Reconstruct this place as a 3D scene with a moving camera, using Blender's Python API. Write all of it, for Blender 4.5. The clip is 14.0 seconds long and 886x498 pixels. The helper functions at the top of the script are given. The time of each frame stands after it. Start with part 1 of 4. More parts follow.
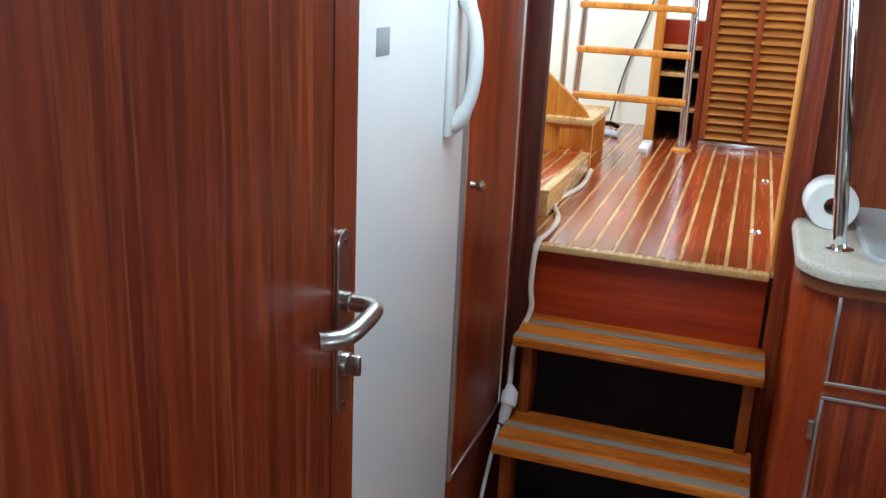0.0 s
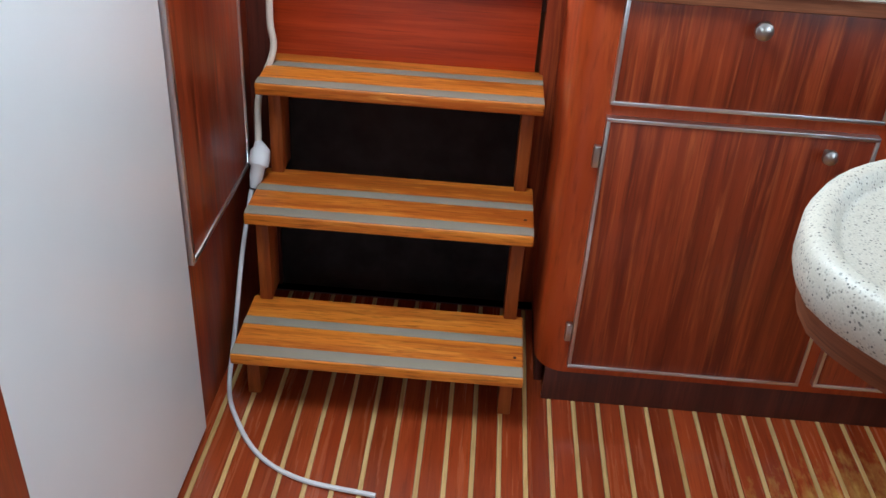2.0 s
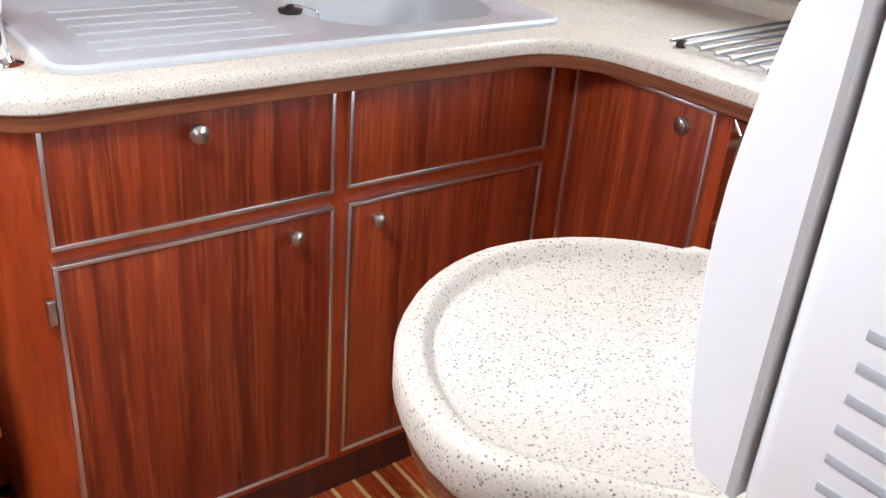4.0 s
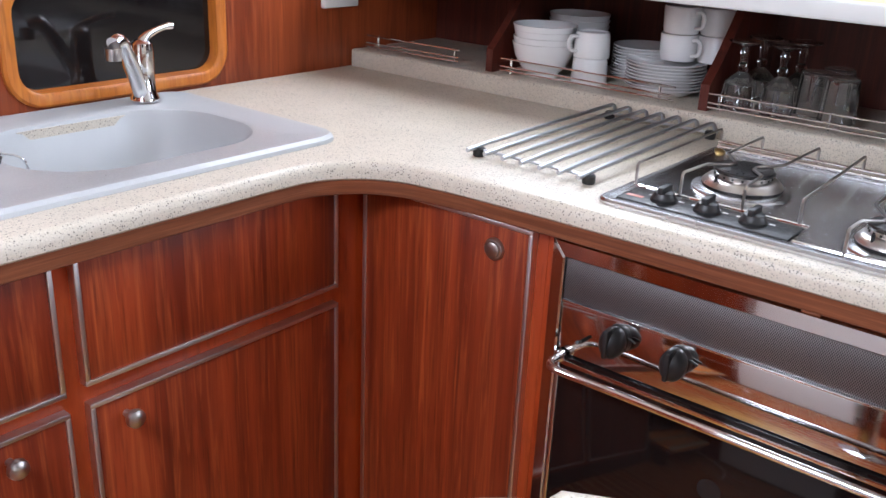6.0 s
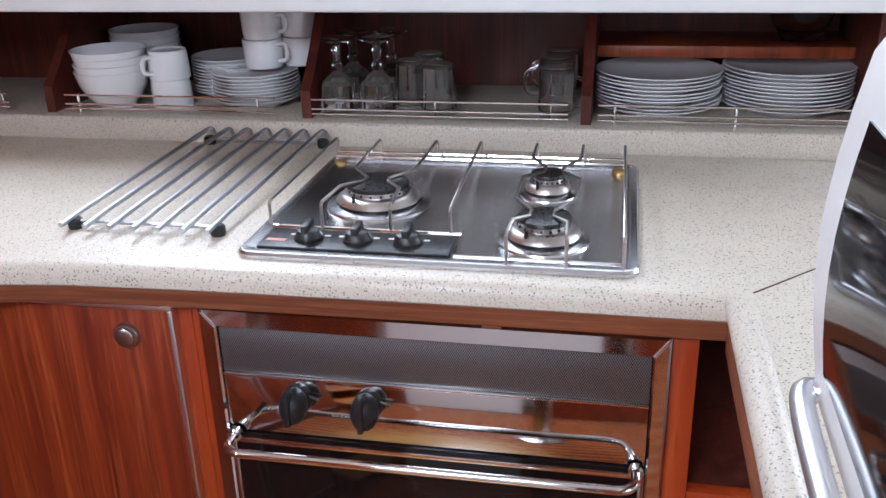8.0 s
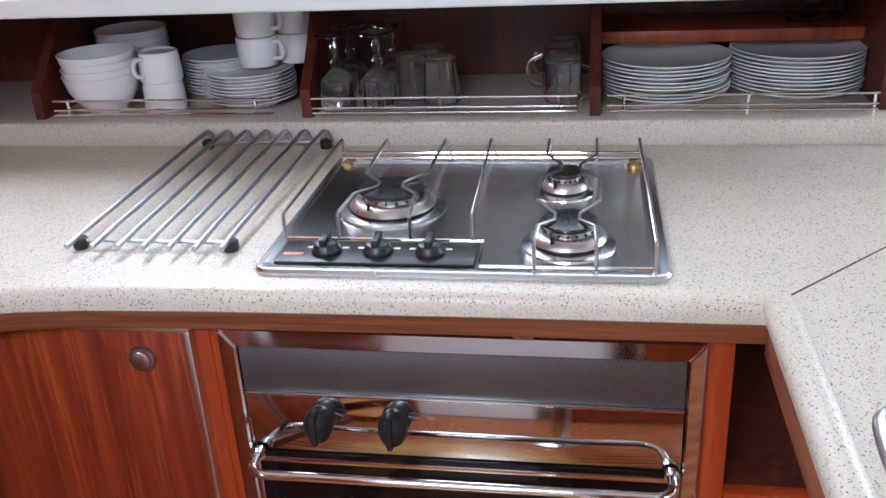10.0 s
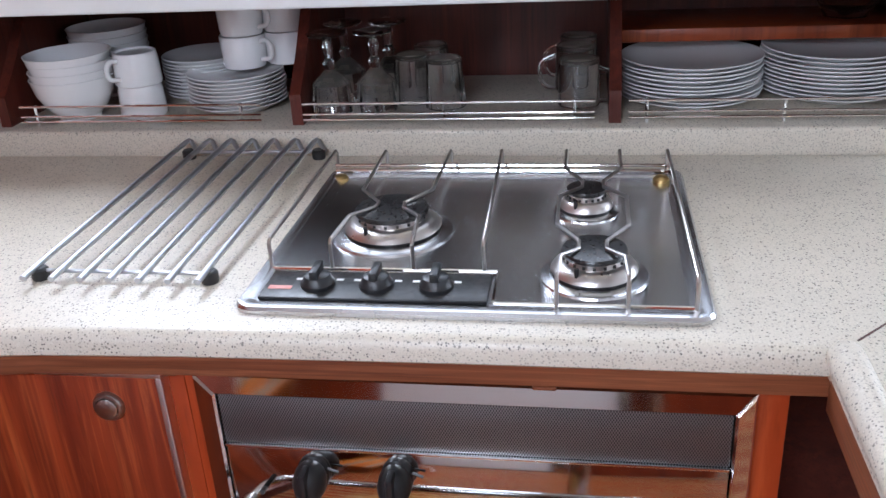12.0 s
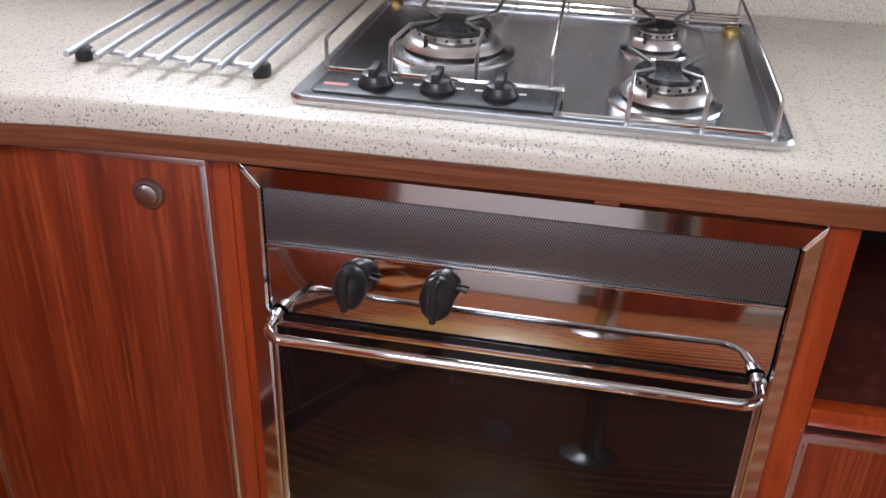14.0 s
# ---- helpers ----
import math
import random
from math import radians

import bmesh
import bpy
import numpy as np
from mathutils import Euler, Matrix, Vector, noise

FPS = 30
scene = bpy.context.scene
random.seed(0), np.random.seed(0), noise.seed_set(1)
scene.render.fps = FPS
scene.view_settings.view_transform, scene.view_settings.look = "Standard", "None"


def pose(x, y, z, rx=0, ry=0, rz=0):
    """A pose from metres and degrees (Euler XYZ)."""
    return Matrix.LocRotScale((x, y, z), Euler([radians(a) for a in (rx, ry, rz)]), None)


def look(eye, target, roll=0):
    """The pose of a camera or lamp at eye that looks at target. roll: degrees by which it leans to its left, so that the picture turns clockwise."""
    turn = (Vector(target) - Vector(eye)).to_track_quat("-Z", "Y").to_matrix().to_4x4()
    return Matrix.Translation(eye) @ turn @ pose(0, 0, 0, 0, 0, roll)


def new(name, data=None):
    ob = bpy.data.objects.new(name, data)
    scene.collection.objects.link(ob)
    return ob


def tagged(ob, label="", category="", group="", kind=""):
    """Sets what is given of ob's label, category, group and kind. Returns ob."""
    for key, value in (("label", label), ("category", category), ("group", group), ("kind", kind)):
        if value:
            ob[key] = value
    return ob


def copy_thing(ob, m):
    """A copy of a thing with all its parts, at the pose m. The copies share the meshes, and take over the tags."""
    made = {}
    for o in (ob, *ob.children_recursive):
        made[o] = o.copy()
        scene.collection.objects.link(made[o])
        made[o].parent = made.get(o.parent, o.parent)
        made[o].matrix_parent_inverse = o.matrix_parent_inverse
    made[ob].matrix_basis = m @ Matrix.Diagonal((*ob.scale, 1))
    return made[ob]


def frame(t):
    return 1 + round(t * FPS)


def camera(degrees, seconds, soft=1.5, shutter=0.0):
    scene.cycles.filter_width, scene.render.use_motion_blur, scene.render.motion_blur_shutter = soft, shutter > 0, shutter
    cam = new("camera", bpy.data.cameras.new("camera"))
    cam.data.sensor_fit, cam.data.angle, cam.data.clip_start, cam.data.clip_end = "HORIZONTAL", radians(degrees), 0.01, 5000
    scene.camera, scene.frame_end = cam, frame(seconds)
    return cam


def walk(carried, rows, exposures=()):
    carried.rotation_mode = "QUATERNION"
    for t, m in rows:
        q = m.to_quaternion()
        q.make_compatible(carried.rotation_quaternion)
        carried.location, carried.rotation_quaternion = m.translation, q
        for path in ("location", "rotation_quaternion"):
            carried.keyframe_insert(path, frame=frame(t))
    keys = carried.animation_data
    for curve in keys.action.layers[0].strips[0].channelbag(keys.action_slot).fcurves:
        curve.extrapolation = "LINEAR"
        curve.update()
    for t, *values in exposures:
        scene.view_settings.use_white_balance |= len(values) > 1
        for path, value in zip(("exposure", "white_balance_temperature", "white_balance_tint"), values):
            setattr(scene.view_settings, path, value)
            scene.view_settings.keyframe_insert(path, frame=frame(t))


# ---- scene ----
cam = camera(52.1, 14.0)
PATH = [
    (0, (-0.096, -0.15, 1.475), (-0.694, 1.666, 0.887), 2.6),
    (0.5, (-0.113, -0.07, 1.442), (-0.552, 1.75, 0.738), 2.1),
    (1, (-0.129, 0.028, 1.407), (-0.523, 1.82, 0.611), 2.5),
    (1.5, (-0.123, 0.115, 1.361), (-0.377, 1.853, 0.406), 3.1),
    (2, (-0.109, 0.169, 1.33), (-0.167, 1.864, 0.27), 3.6),
    (2.5, (-0.128, 0.231, 1.316), (0.008, 1.908, 0.238), 4.0),
    (2.8, (-0.173, 0.28, 1.339), (0.252, 1.903, 0.25), 5.3),
    (3, (-0.166, 0.334, 1.368), (0.425, 1.893, 0.263), 5.7),
    (3.5, (-0.207, 0.361, 1.373), (0.722, 1.82, 0.369), 5.8),
    (3.7, (-0.195, 0.375, 1.371), (0.823, 1.804, 0.411), 5.5),
    (5.8, (0.067, 0.641, 1.354), (1.482, 1.859, 0.634), 2.3),
    (6, (0.085, 0.647, 1.357), (1.547, 1.804, 0.632), 2.6),
    (6.5, (0.115, 0.693, 1.377), (1.736, 1.628, 0.67), 2.8),
    (7, (0.174, 0.729, 1.382), (1.95, 1.3, 0.659), 1.4),
    (7.5, (0.201, 0.771, 1.389), (2.012, 1.153, 0.63), 0.2),
    (8, (0.218, 0.781, 1.396), (2.028, 1.155, 0.631), -1.6),
    (10.3, (0.263, 0.859, 1.429), (2.057, 1.172, 0.603), -3.4),
    (10.5, (0.27, 0.867, 1.429), (2.069, 1.168, 0.607), -3.4),
    (11, (0.29, 0.871, 1.43), (2.103, 1.127, 0.626), -3.7),
    (11.5, (0.324, 0.875, 1.424), (2.13, 1.141, 0.606), -3.7),
    (12, (0.397, 0.879, 1.412), (2.184, 1.195, 0.571), -3.4),
    (12.5, (0.441, 0.894, 1.403), (2.208, 1.24, 0.531), -2.8),
    (13, (0.438, 0.907, 1.365), (2.198, 1.269, 0.487), -1.6),
    (13.5, (0.416, 0.915, 1.301), (2.138, 1.263, 0.346), 0.7),
    (14, (0.365, 0.935, 1.285), (2.079, 1.243, 0.302), 1.9),
]
walk(cam, [(t, look(eye, target, roll)) for t, eye, target, roll in PATH],
     [(0, -1.04, 5850, -4), (1.0, -0.84, 5750, -5), (1.6, -0.62, 5700, -5), (2.3, 0.05, 6000, 1), (3.0, 0.15, 7050, 12), (3.7, 0.08, 6600, 10),
      (5.8, 0.12, 6250, 12), (7.5, 0.05, 6000, 12), (11.0, 0.01, 5950, 11), (13.0, 0.01, 5950, 12), (14.0, -0.06, 6350, 13)])

# ---- world, sun, large lights ----
SUN_ELEV, SUN_AZ = 28.0, 80.0         # low sun from the west side
world = bpy.data.worlds.new("world")
scene.world = world
world.use_nodes = True
wn = world.node_tree.nodes
sky = wn.new("ShaderNodeTexSky")
sky.sky_type, sky.sun_disc = "NISHITA", False
sky.sun_elevation, sky.sun_rotation = radians(SUN_ELEV), radians(270)
wn["Background"].inputs["Strength"].default_value = 0.12
world.node_tree.links.new(sky.outputs["Color"], wn["Background"].inputs["Color"])

sun = new("sun", bpy.data.lights.new("sun", "SUN"))
sun.data.energy, sun.data.angle, sun.data.color = 4.0, radians(0.6), (1.0, 0.93, 0.82)
sun.matrix_world = look((0, 0, 8), (0.87, -0.16, 7.53), 0)


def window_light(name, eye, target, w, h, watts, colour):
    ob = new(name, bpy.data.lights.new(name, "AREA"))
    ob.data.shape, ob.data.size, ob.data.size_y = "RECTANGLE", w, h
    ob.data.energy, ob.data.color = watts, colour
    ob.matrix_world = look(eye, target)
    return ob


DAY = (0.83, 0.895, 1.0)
# added fill lamp under an unseen ceiling opening, brightens steps, fridge and shelf
window_light("added_hatch_fill", (-0.22, 1.22, 1.925), (0.45, 1.5, 0), 0.6, 0.6, 34, DAY)
window_light("galley_window_light", (2.03, 1.36, 1.70), (0.3, 1.36, 1.10), 1.5, 0.36, 9, DAY)
# stands in for slanted side windows; the overhead opening is added, out of view
window_light("added_skylight_fill", (1.80, 1.76, 1.945), (1.66, 1.74, 0.9), 0.20, 0.86, 25, DAY)
# added fill lamp at an assumed dinette window, unseen, brightens the fridge
window_light("dinette_fill_light", (2.03, -0.75, 1.50), (-0.5, 0.6, 1.0), 1.4, 0.5, 34, DAY)
# added fill lamp behind the start point, aimed to brighten the crockery shelf
window_light("south_fill_light", (-0.30, -1.60, 1.50), (1.8, 1.2, 1.08), 1.1, 0.55, 13, DAY)
window_light("saloon_window_light", (-1.62, 3.1, 1.9), (0, 3.0, 1.0), 1.4, 0.7, 130, DAY)
window_light("saloon_window_light", (1.62, 3.1, 1.9), (0, 3.0, 1.0), 1.4, 0.7, 110, DAY)

# ---- materials ----


def mat_base(name):
    m = bpy.data.materials.new(name)
    m.use_nodes = True
    return m, m.node_tree.nodes, m.node_tree.links, m.node_tree.nodes["Principled BSDF"]


def mixed(nodes, links, fac, a, b, mode="MIX"):
    n = nodes.new("ShaderNodeMix")
    n.data_type, n.blend_type = "RGBA", mode
    for sock, v in ((n.inputs[0], fac), (n.inputs[6], a), (n.inputs[7], b)):
        if hasattr(v, "is_output"):
            links.new(v, sock)
        elif isinstance(v, (int, float)):
            sock.default_value = v
        else:
            sock.default_value = (*v, 1)
    return n.outputs[2]


def noise_at(nodes, links, scale, detail=4.0, rough=0.55, distort=0.0, base=1.0):
    pos = nodes.new("ShaderNodeNewGeometry")
    mp = nodes.new("ShaderNodeMapping")
    mp.inputs["Scale"].default_value = scale
    links.new(pos.outputs["Position"], mp.inputs["Vector"])
    n = nodes.new("ShaderNodeTexNoise")
    n.inputs["Scale"].default_value, n.inputs["Detail"].default_value = base, detail
    n.inputs["Roughness"].default_value, n.inputs["Distortion"].default_value = rough, distort
    links.new(mp.outputs["Vector"], n.inputs["Vector"])
    return n.outputs["Fac"]


def ramp(nodes, links, fac, lo, hi, a=0.0, b=1.0):
    n = nodes.new("ShaderNodeMapRange")
    n.inputs["From Min"].default_value, n.inputs["From Max"].default_value = lo, hi
    n.inputs["To Min"].default_value, n.inputs["To Max"].default_value = a, b
    links.new(fac, n.inputs["Value"])
    return n.outputs["Result"]


def bumped(nodes, links, bsdf, height, strength, distance=0.001):
    b = nodes.new("ShaderNodeBump")
    b.inputs["Strength"].default_value, b.inputs["Distance"].default_value = strength, distance
    links.new(height, b.inputs["Height"])
    links.new(b.outputs["Normal"], bsdf.inputs["Normal"])


def wood(name, dark, mid, light, grain=(90, 90, 3), rough=0.32, coat=0.25, contrast=1.0, piece=0.0, figure=0.4, pores=0.5, golden_patch=0.0):
    """Varnished wood; the smallest of the three grain scales runs along the fibre."""
    m, nodes, links, bsdf = mat_base(name)
    g1 = noise_at(nodes, links, grain, 5, 0.6, figure)
    g2 = noise_at(nodes, links, [v * 0.22 for v in grain], 3, 0.5, 1.2)
    g3 = noise_at(nodes, links, [v * 3.2 for v in grain], 2, 0.6)
    c = mixed(nodes, links, ramp(nodes, links, g2, 0.5 - 0.18 / contrast, 0.5 + 0.18 / contrast), dark, mid)
    c = mixed(nodes, links, ramp(nodes, links, g1, 0.5, 0.78, 0, 0.85), c, light)
    c = mixed(nodes, links, ramp(nodes, links, g3, 0.52, 0.75, 0, pores), c, [v * 0.45 for v in dark])
    if golden_patch:
        # mixes one ragged oval patch to golden wood tones
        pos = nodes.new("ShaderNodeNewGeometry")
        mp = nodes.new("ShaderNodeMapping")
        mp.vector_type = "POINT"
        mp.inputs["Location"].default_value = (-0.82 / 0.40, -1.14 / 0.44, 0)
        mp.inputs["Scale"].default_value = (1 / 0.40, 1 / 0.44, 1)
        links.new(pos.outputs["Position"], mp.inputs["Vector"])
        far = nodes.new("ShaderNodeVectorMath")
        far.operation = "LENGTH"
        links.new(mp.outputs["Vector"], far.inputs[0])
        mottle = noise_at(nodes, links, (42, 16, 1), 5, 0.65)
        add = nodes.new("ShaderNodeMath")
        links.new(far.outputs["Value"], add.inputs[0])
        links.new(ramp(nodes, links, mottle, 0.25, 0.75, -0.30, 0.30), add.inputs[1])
        warm = mixed(nodes, links, ramp(nodes, links, g1, 0.35, 0.7), (0.48, 0.25, 0.055), (0.62, 0.36, 0.10))
        c = mixed(nodes, links, ramp(nodes, links, add.outputs[0], 1.10, 0.66, 0, golden_patch), c, warm)
    if piece:
        info = nodes.new("ShaderNodeObjectInfo")
        k = ramp(nodes, links, info.outputs["Random"], 0, 1, 1 - piece, 1 + piece)
        hsv = nodes.new("ShaderNodeHueSaturation")
        links.new(k, hsv.inputs["Value"])
        links.new(c, hsv.inputs["Color"])
        c = hsv.outputs["Color"]
    links.new(c, bsdf.inputs["Base Color"])
    links.new(ramp(nodes, links, g1, 0.3, 0.7, rough - 0.06, rough + 0.10), bsdf.inputs["Roughness"])
    bsdf.inputs["Coat Weight"].default_value, bsdf.inputs["Coat Roughness"].default_value = coat, 0.18
    bsdf.inputs["Specular IOR Level"].default_value = 0.32
    bumped(nodes, links, bsdf, g1, 0.12, 0.0006)
    return m


def plain(name, colour, rough=0.4, metal=0.0, vary=0.06, scale=40.0, bump=0.05, coat=0.0):
    m, nodes, links, bsdf = mat_base(name)
    n1 = noise_at(nodes, links, (scale,) * 3, 4)
    n2 = noise_at(nodes, links, (4.0,) * 3, 3)
    k = mixed(nodes, links, ramp(nodes, links, n2, 0.3, 0.7), [v * (1 - vary) for v in colour], [min(1, v * (1 + vary)) for v in colour])
    links.new(k, bsdf.inputs["Base Color"])
    if bump:
        links.new(ramp(nodes, links, n1, 0.3, 0.7, max(0.02, rough * 0.8), min(1, rough * 1.25)), bsdf.inputs["Roughness"])
    else:
        links.new(ramp(nodes, links, n2, 0.3, 0.7, rough * 0.94, rough * 1.06), bsdf.inputs["Roughness"])
    bsdf.inputs["Metallic"].default_value = metal
    bsdf.inputs["Coat Weight"].default_value = coat
    if bump:
        bumped(nodes, links, bsdf, n1, bump, 0.0004)
    return m


def speckled(name, base, dark, pale, rough=0.3):
    """Cast mineral worktop: pale ground with scattered dark and brown grains."""
    m, nodes, links, bsdf = mat_base(name)
    cloud = noise_at(nodes, links, (9, 9, 9), 3)
    fine = noise_at(nodes, links, (420, 420, 420), 2)
    pos = nodes.new("ShaderNodeNewGeometry")
    c = mixed(nodes, links, ramp(nodes, links, cloud, 0.35, 0.65), base, [v * 0.93 for v in base])
    c = mixed(nodes, links, ramp(nodes, links, fine, 0.55, 0.72, 0, 0.6), c, pale)
    for scale, size, colour, share in ((430, 0.40, [v * 0.80 for v in base], 0.60), (330, 0.42, [v * 0.60 for v in base], 0.42), (300, 0.38, dark, 0.17), (185, 0.31, [v * 0.36 for v in base], 0.23)):
        v = nodes.new("ShaderNodeTexVoronoi")
        v.inputs["Scale"].default_value = scale
        links.new(pos.outputs["Position"], v.inputs["Vector"])
        hue = nodes.new("ShaderNodeSeparateColor")
        links.new(v.outputs["Color"], hue.inputs["Color"])
        inside = ramp(nodes, links, v.outputs["Distance"], size, size * 0.6)
        some = ramp(nodes, links, hue.outputs[0], share + 0.02, share)
        mul = nodes.new("ShaderNodeMath")
        mul.operation, mul.use_clamp = "MULTIPLY", True
        links.new(inside, mul.inputs[0])
        links.new(some, mul.inputs[1])
        c = mixed(nodes, links, mul.outputs[0], c, colour)
    links.new(c, bsdf.inputs["Base Color"])
    links.new(ramp(nodes, links, cloud, 0.3, 0.7, rough - 0.05, rough + 0.08), bsdf.inputs["Roughness"])
    bumped(nodes, links, bsdf, fine, 0.05, 0.0003)
    return m


def glassy(name, colour=(1, 1, 1), rough=0.0, ior=1.48):
    m, nodes, links, bsdf = mat_base(name)
    bsdf.inputs["Base Color"].default_value = (*colour, 1)
    bsdf.inputs["Transmission Weight"].default_value = 1.0
    bsdf.inputs["Roughness"].default_value, bsdf.inputs["IOR"].default_value = rough, ior
    return m


def glow(name, colour, strength):
    m, nodes, links, bsdf = mat_base(name)
    bsdf.inputs["Base Color"].default_value = (0.8, 0.8, 0.8, 1)
    bsdf.inputs["Emission Color"].default_value = (*colour, 1)
    bsdf.inputs["Emission Strength"].default_value = strength
    return m


MAHOGANY = wood("mahogany_upright", (0.135, 0.016, 0.005), (0.275, 0.040, 0.010), (0.44, 0.095, 0.022), (74, 74, 2.8), 0.40, 0.10, 1.3, 0.0, 1.1, 0.50)
MAHOGANY_X = wood("mahogany_across_x", (0.26, 0.021, 0.003), (0.40, 0.038, 0.005), (0.48, 0.058, 0.009), (2.2, 75, 75), 0.38, 0.10)
FRAME_WOOD = wood("frame_wood", (0.27, 0.032, 0.006), (0.42, 0.060, 0.010), (0.52, 0.092, 0.016), (30, 30, 4), 0.40, 0.10, 0.8)
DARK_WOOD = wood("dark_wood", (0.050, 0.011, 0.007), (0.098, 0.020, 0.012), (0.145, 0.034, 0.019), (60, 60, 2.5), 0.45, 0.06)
PANEL_WOOD = wood("panel_wood", (0.16, 0.028, 0.009), (0.30, 0.060, 0.017), (0.42, 0.10, 0.03), (40, 40, 2.2), 0.36, 0.15)
EDGE_WOOD = wood("edge_wood", (0.13, 0.036, 0.014), (0.23, 0.072, 0.028), (0.33, 0.12, 0.055), (5, 5, 210), 0.5, 0.0)
TEAK_STEP = wood("teak_step", (0.40, 0.085, 0.008), (0.68, 0.200, 0.020), (0.80, 0.31, 0.046), (5, 58, 58), 0.44, 0.05, 1.8, 0.0, 1.6, 0.8)
TEAK_POST = wood("teak_post", (0.19, 0.036, 0.006), (0.29, 0.065, 0.01), (0.38, 0.1, 0.018), (55, 55, 4), 0.46, 0.05)
HONEY = wood("honey_wood", (0.45, 0.15, 0.018), (0.62, 0.25, 0.035), (0.72, 0.34, 0.06), (40, 40, 4), 0.38, 0.15)
ORANGE_FRAME = wood("orange_frame_wood", (0.40, 0.11, 0.016), (0.54, 0.175, 0.026), (0.64, 0.25, 0.045), (40, 40, 4), 0.36, 0.2)
LOUVRE = wood("louvre_wood", (0.30, 0.105, 0.02), (0.42, 0.165, 0.035), (0.52, 0.23, 0.055), (4, 50, 50), 0.42, 0.1, 1, 0.15)
PLANK = wood("floor_plank", (0.21, 0.026, 0.007), (0.32, 0.05, 0.012), (0.41, 0.088, 0.026), (70, 3, 70), 0.22, 0.9, 1, 0.18, golden_patch=0.92)
INLAY = wood("floor_inlay", (0.50, 0.29, 0.10), (0.62, 0.39, 0.16), (0.7, 0.48, 0.22), (90, 4, 90), 0.26, 0.8, 1, 0.12, golden_patch=0.75)
GRANITE = speckled("speckled_worktop", (0.59, 0.535, 0.445), (0.10, 0.088, 0.08), (0.70, 0.66, 0.59), 0.40)
SINK_GREY = plain("sink_composite", (0.44, 0.455, 0.465), 0.34, 0, 0.05, 260, 0.06)
STEEL = plain("brushed_steel", (0.56, 0.56, 0.57), 0.20, 1.0, 0.05, 90, 0.0)
TRAY_STEEL = plain("tray_steel", (0.58, 0.58, 0.59), 0.26, 1.0, 0.06, 90, 0.0)
MIRROR_STEEL = plain("polished_steel", (0.66, 0.65, 0.64), 0.07, 1.0, 0.03, 60, 0.0)
CHROME = plain("chrome", (0.80, 0.80, 0.80), 0.06, 1.0, 0.02, 50, 0.0)
SKIRT_STEEL = plain("heat_dulled_steel", (0.52, 0.49, 0.47), 0.34, 1.0, 0.12, 60, 0.03)
ALU = plain("aluminium_trim", (0.72, 0.72, 0.74), 0.30, 1.0, 0.03, 120, 0.0)
SATIN = plain("satin_nickel", (0.50, 0.47, 0.45), 0.30, 1.0, 0.05, 120, 0.0)
ROD = plain("rack_rod", (0.54, 0.56, 0.59), 0.36, 1.0, 0.05, 80, 0.02)
BLACK = plain("black_plastic", (0.012, 0.012, 0.013), 0.38, 0, 0.2, 150, 0.08)
BLACK_ENAMEL = plain("black_enamel", (0.015, 0.014, 0.014), 0.30, 0, 0.2, 200, 0.1)
OVEN_GLASS = plain("dark_oven_glass", (0.008, 0.006, 0.006), 0.06, 0, 0.2, 12, 0.0)
WHITE = plain("white_enamel", (0.83, 0.84, 0.85), 0.30, 0, 0.02, 60, 0.0)
WHITE_PLASTIC = plain("white_plastic", (0.74, 0.75, 0.74), 0.36, 0, 0.03, 300, 0.05)
CREAM = plain("cream_panel", (0.72, 0.60, 0.27), 0.5, 0, 0.03, 30, 0.06)
CREAM_WALL = plain("cream_lining", (0.74, 0.70, 0.58), 0.6, 0, 0.06, 12, 0.1)
CEIL = plain("ceiling_lining", (0.74, 0.73, 0.70), 0.7, 0, 0.04, 60, 0.1)
PORCELAIN = plain("porcelain", (0.80, 0.80, 0.80), 0.16, 0, 0.02, 30, 0.02, 0.3)
GRIP = plain("grip_strip", (0.27, 0.225, 0.17), 0.8, 0, 0.12, 500, 0.6)
PAPER = plain("tissue_paper", (0.84, 0.83, 0.82), 0.9, 0, 0.03, 200, 0.4)
ROPE = plain("cable_sheath", (0.66, 0.56, 0.46), 0.55, 0, 0.06, 200, 0.1)
CABLE_WHITE = plain("white_cable", (0.66, 0.62, 0.62), 0.5, 0, 0.05, 200, 0.1)
# near-black that paints the shade in recesses; also colours the oven's oval mark
SHADE_BLACK = plain("shade_black", (0.010, 0.003, 0.002), 1.0, 0, 0.3, 20, 0.1)
RED_LABEL = plain("red_label", (0.62, 0.26, 0.22), 0.4)
GREY_LABEL = plain("grey_label", (0.36, 0.38, 0.40), 0.5)
SMOKED = plain("smoked_window", (0.010, 0.008, 0.008), 0.08, 0, 0.2, 10, 0.0)
CLEAR = glassy("clear_glass")
CURTAIN = plain("curtain_cloth", (0.55, 0.55, 0.57), 0.9, 0, 0.08, 200, 0.3)
BRASS = plain("aged_brass", (0.6, 0.43, 0.18), 0.35, 1.0)
BRIGHT = glow("daylight_backdrop", (0.95, 0.98, 1.0), 2.2)


def perforated():
    m, nodes, links, bsdf = mat_base("perforated_steel")
    pos = nodes.new("ShaderNodeNewGeometry")
    sep = nodes.new("ShaderNodeSeparateXYZ")
    links.new(pos.outputs["Position"], sep.inputs[0])
    a, b = 2 * math.pi / 0.0030, 2 * math.pi / 0.0052
    waves = []
    for sock, k in ((sep.outputs[1], a), (sep.outputs[2], b)):
        mul = nodes.new("ShaderNodeMath")
        mul.operation = "MULTIPLY"
        links.new(sock, mul.inputs[0])
        mul.inputs[1].default_value = k
        c = nodes.new("ShaderNodeMath")
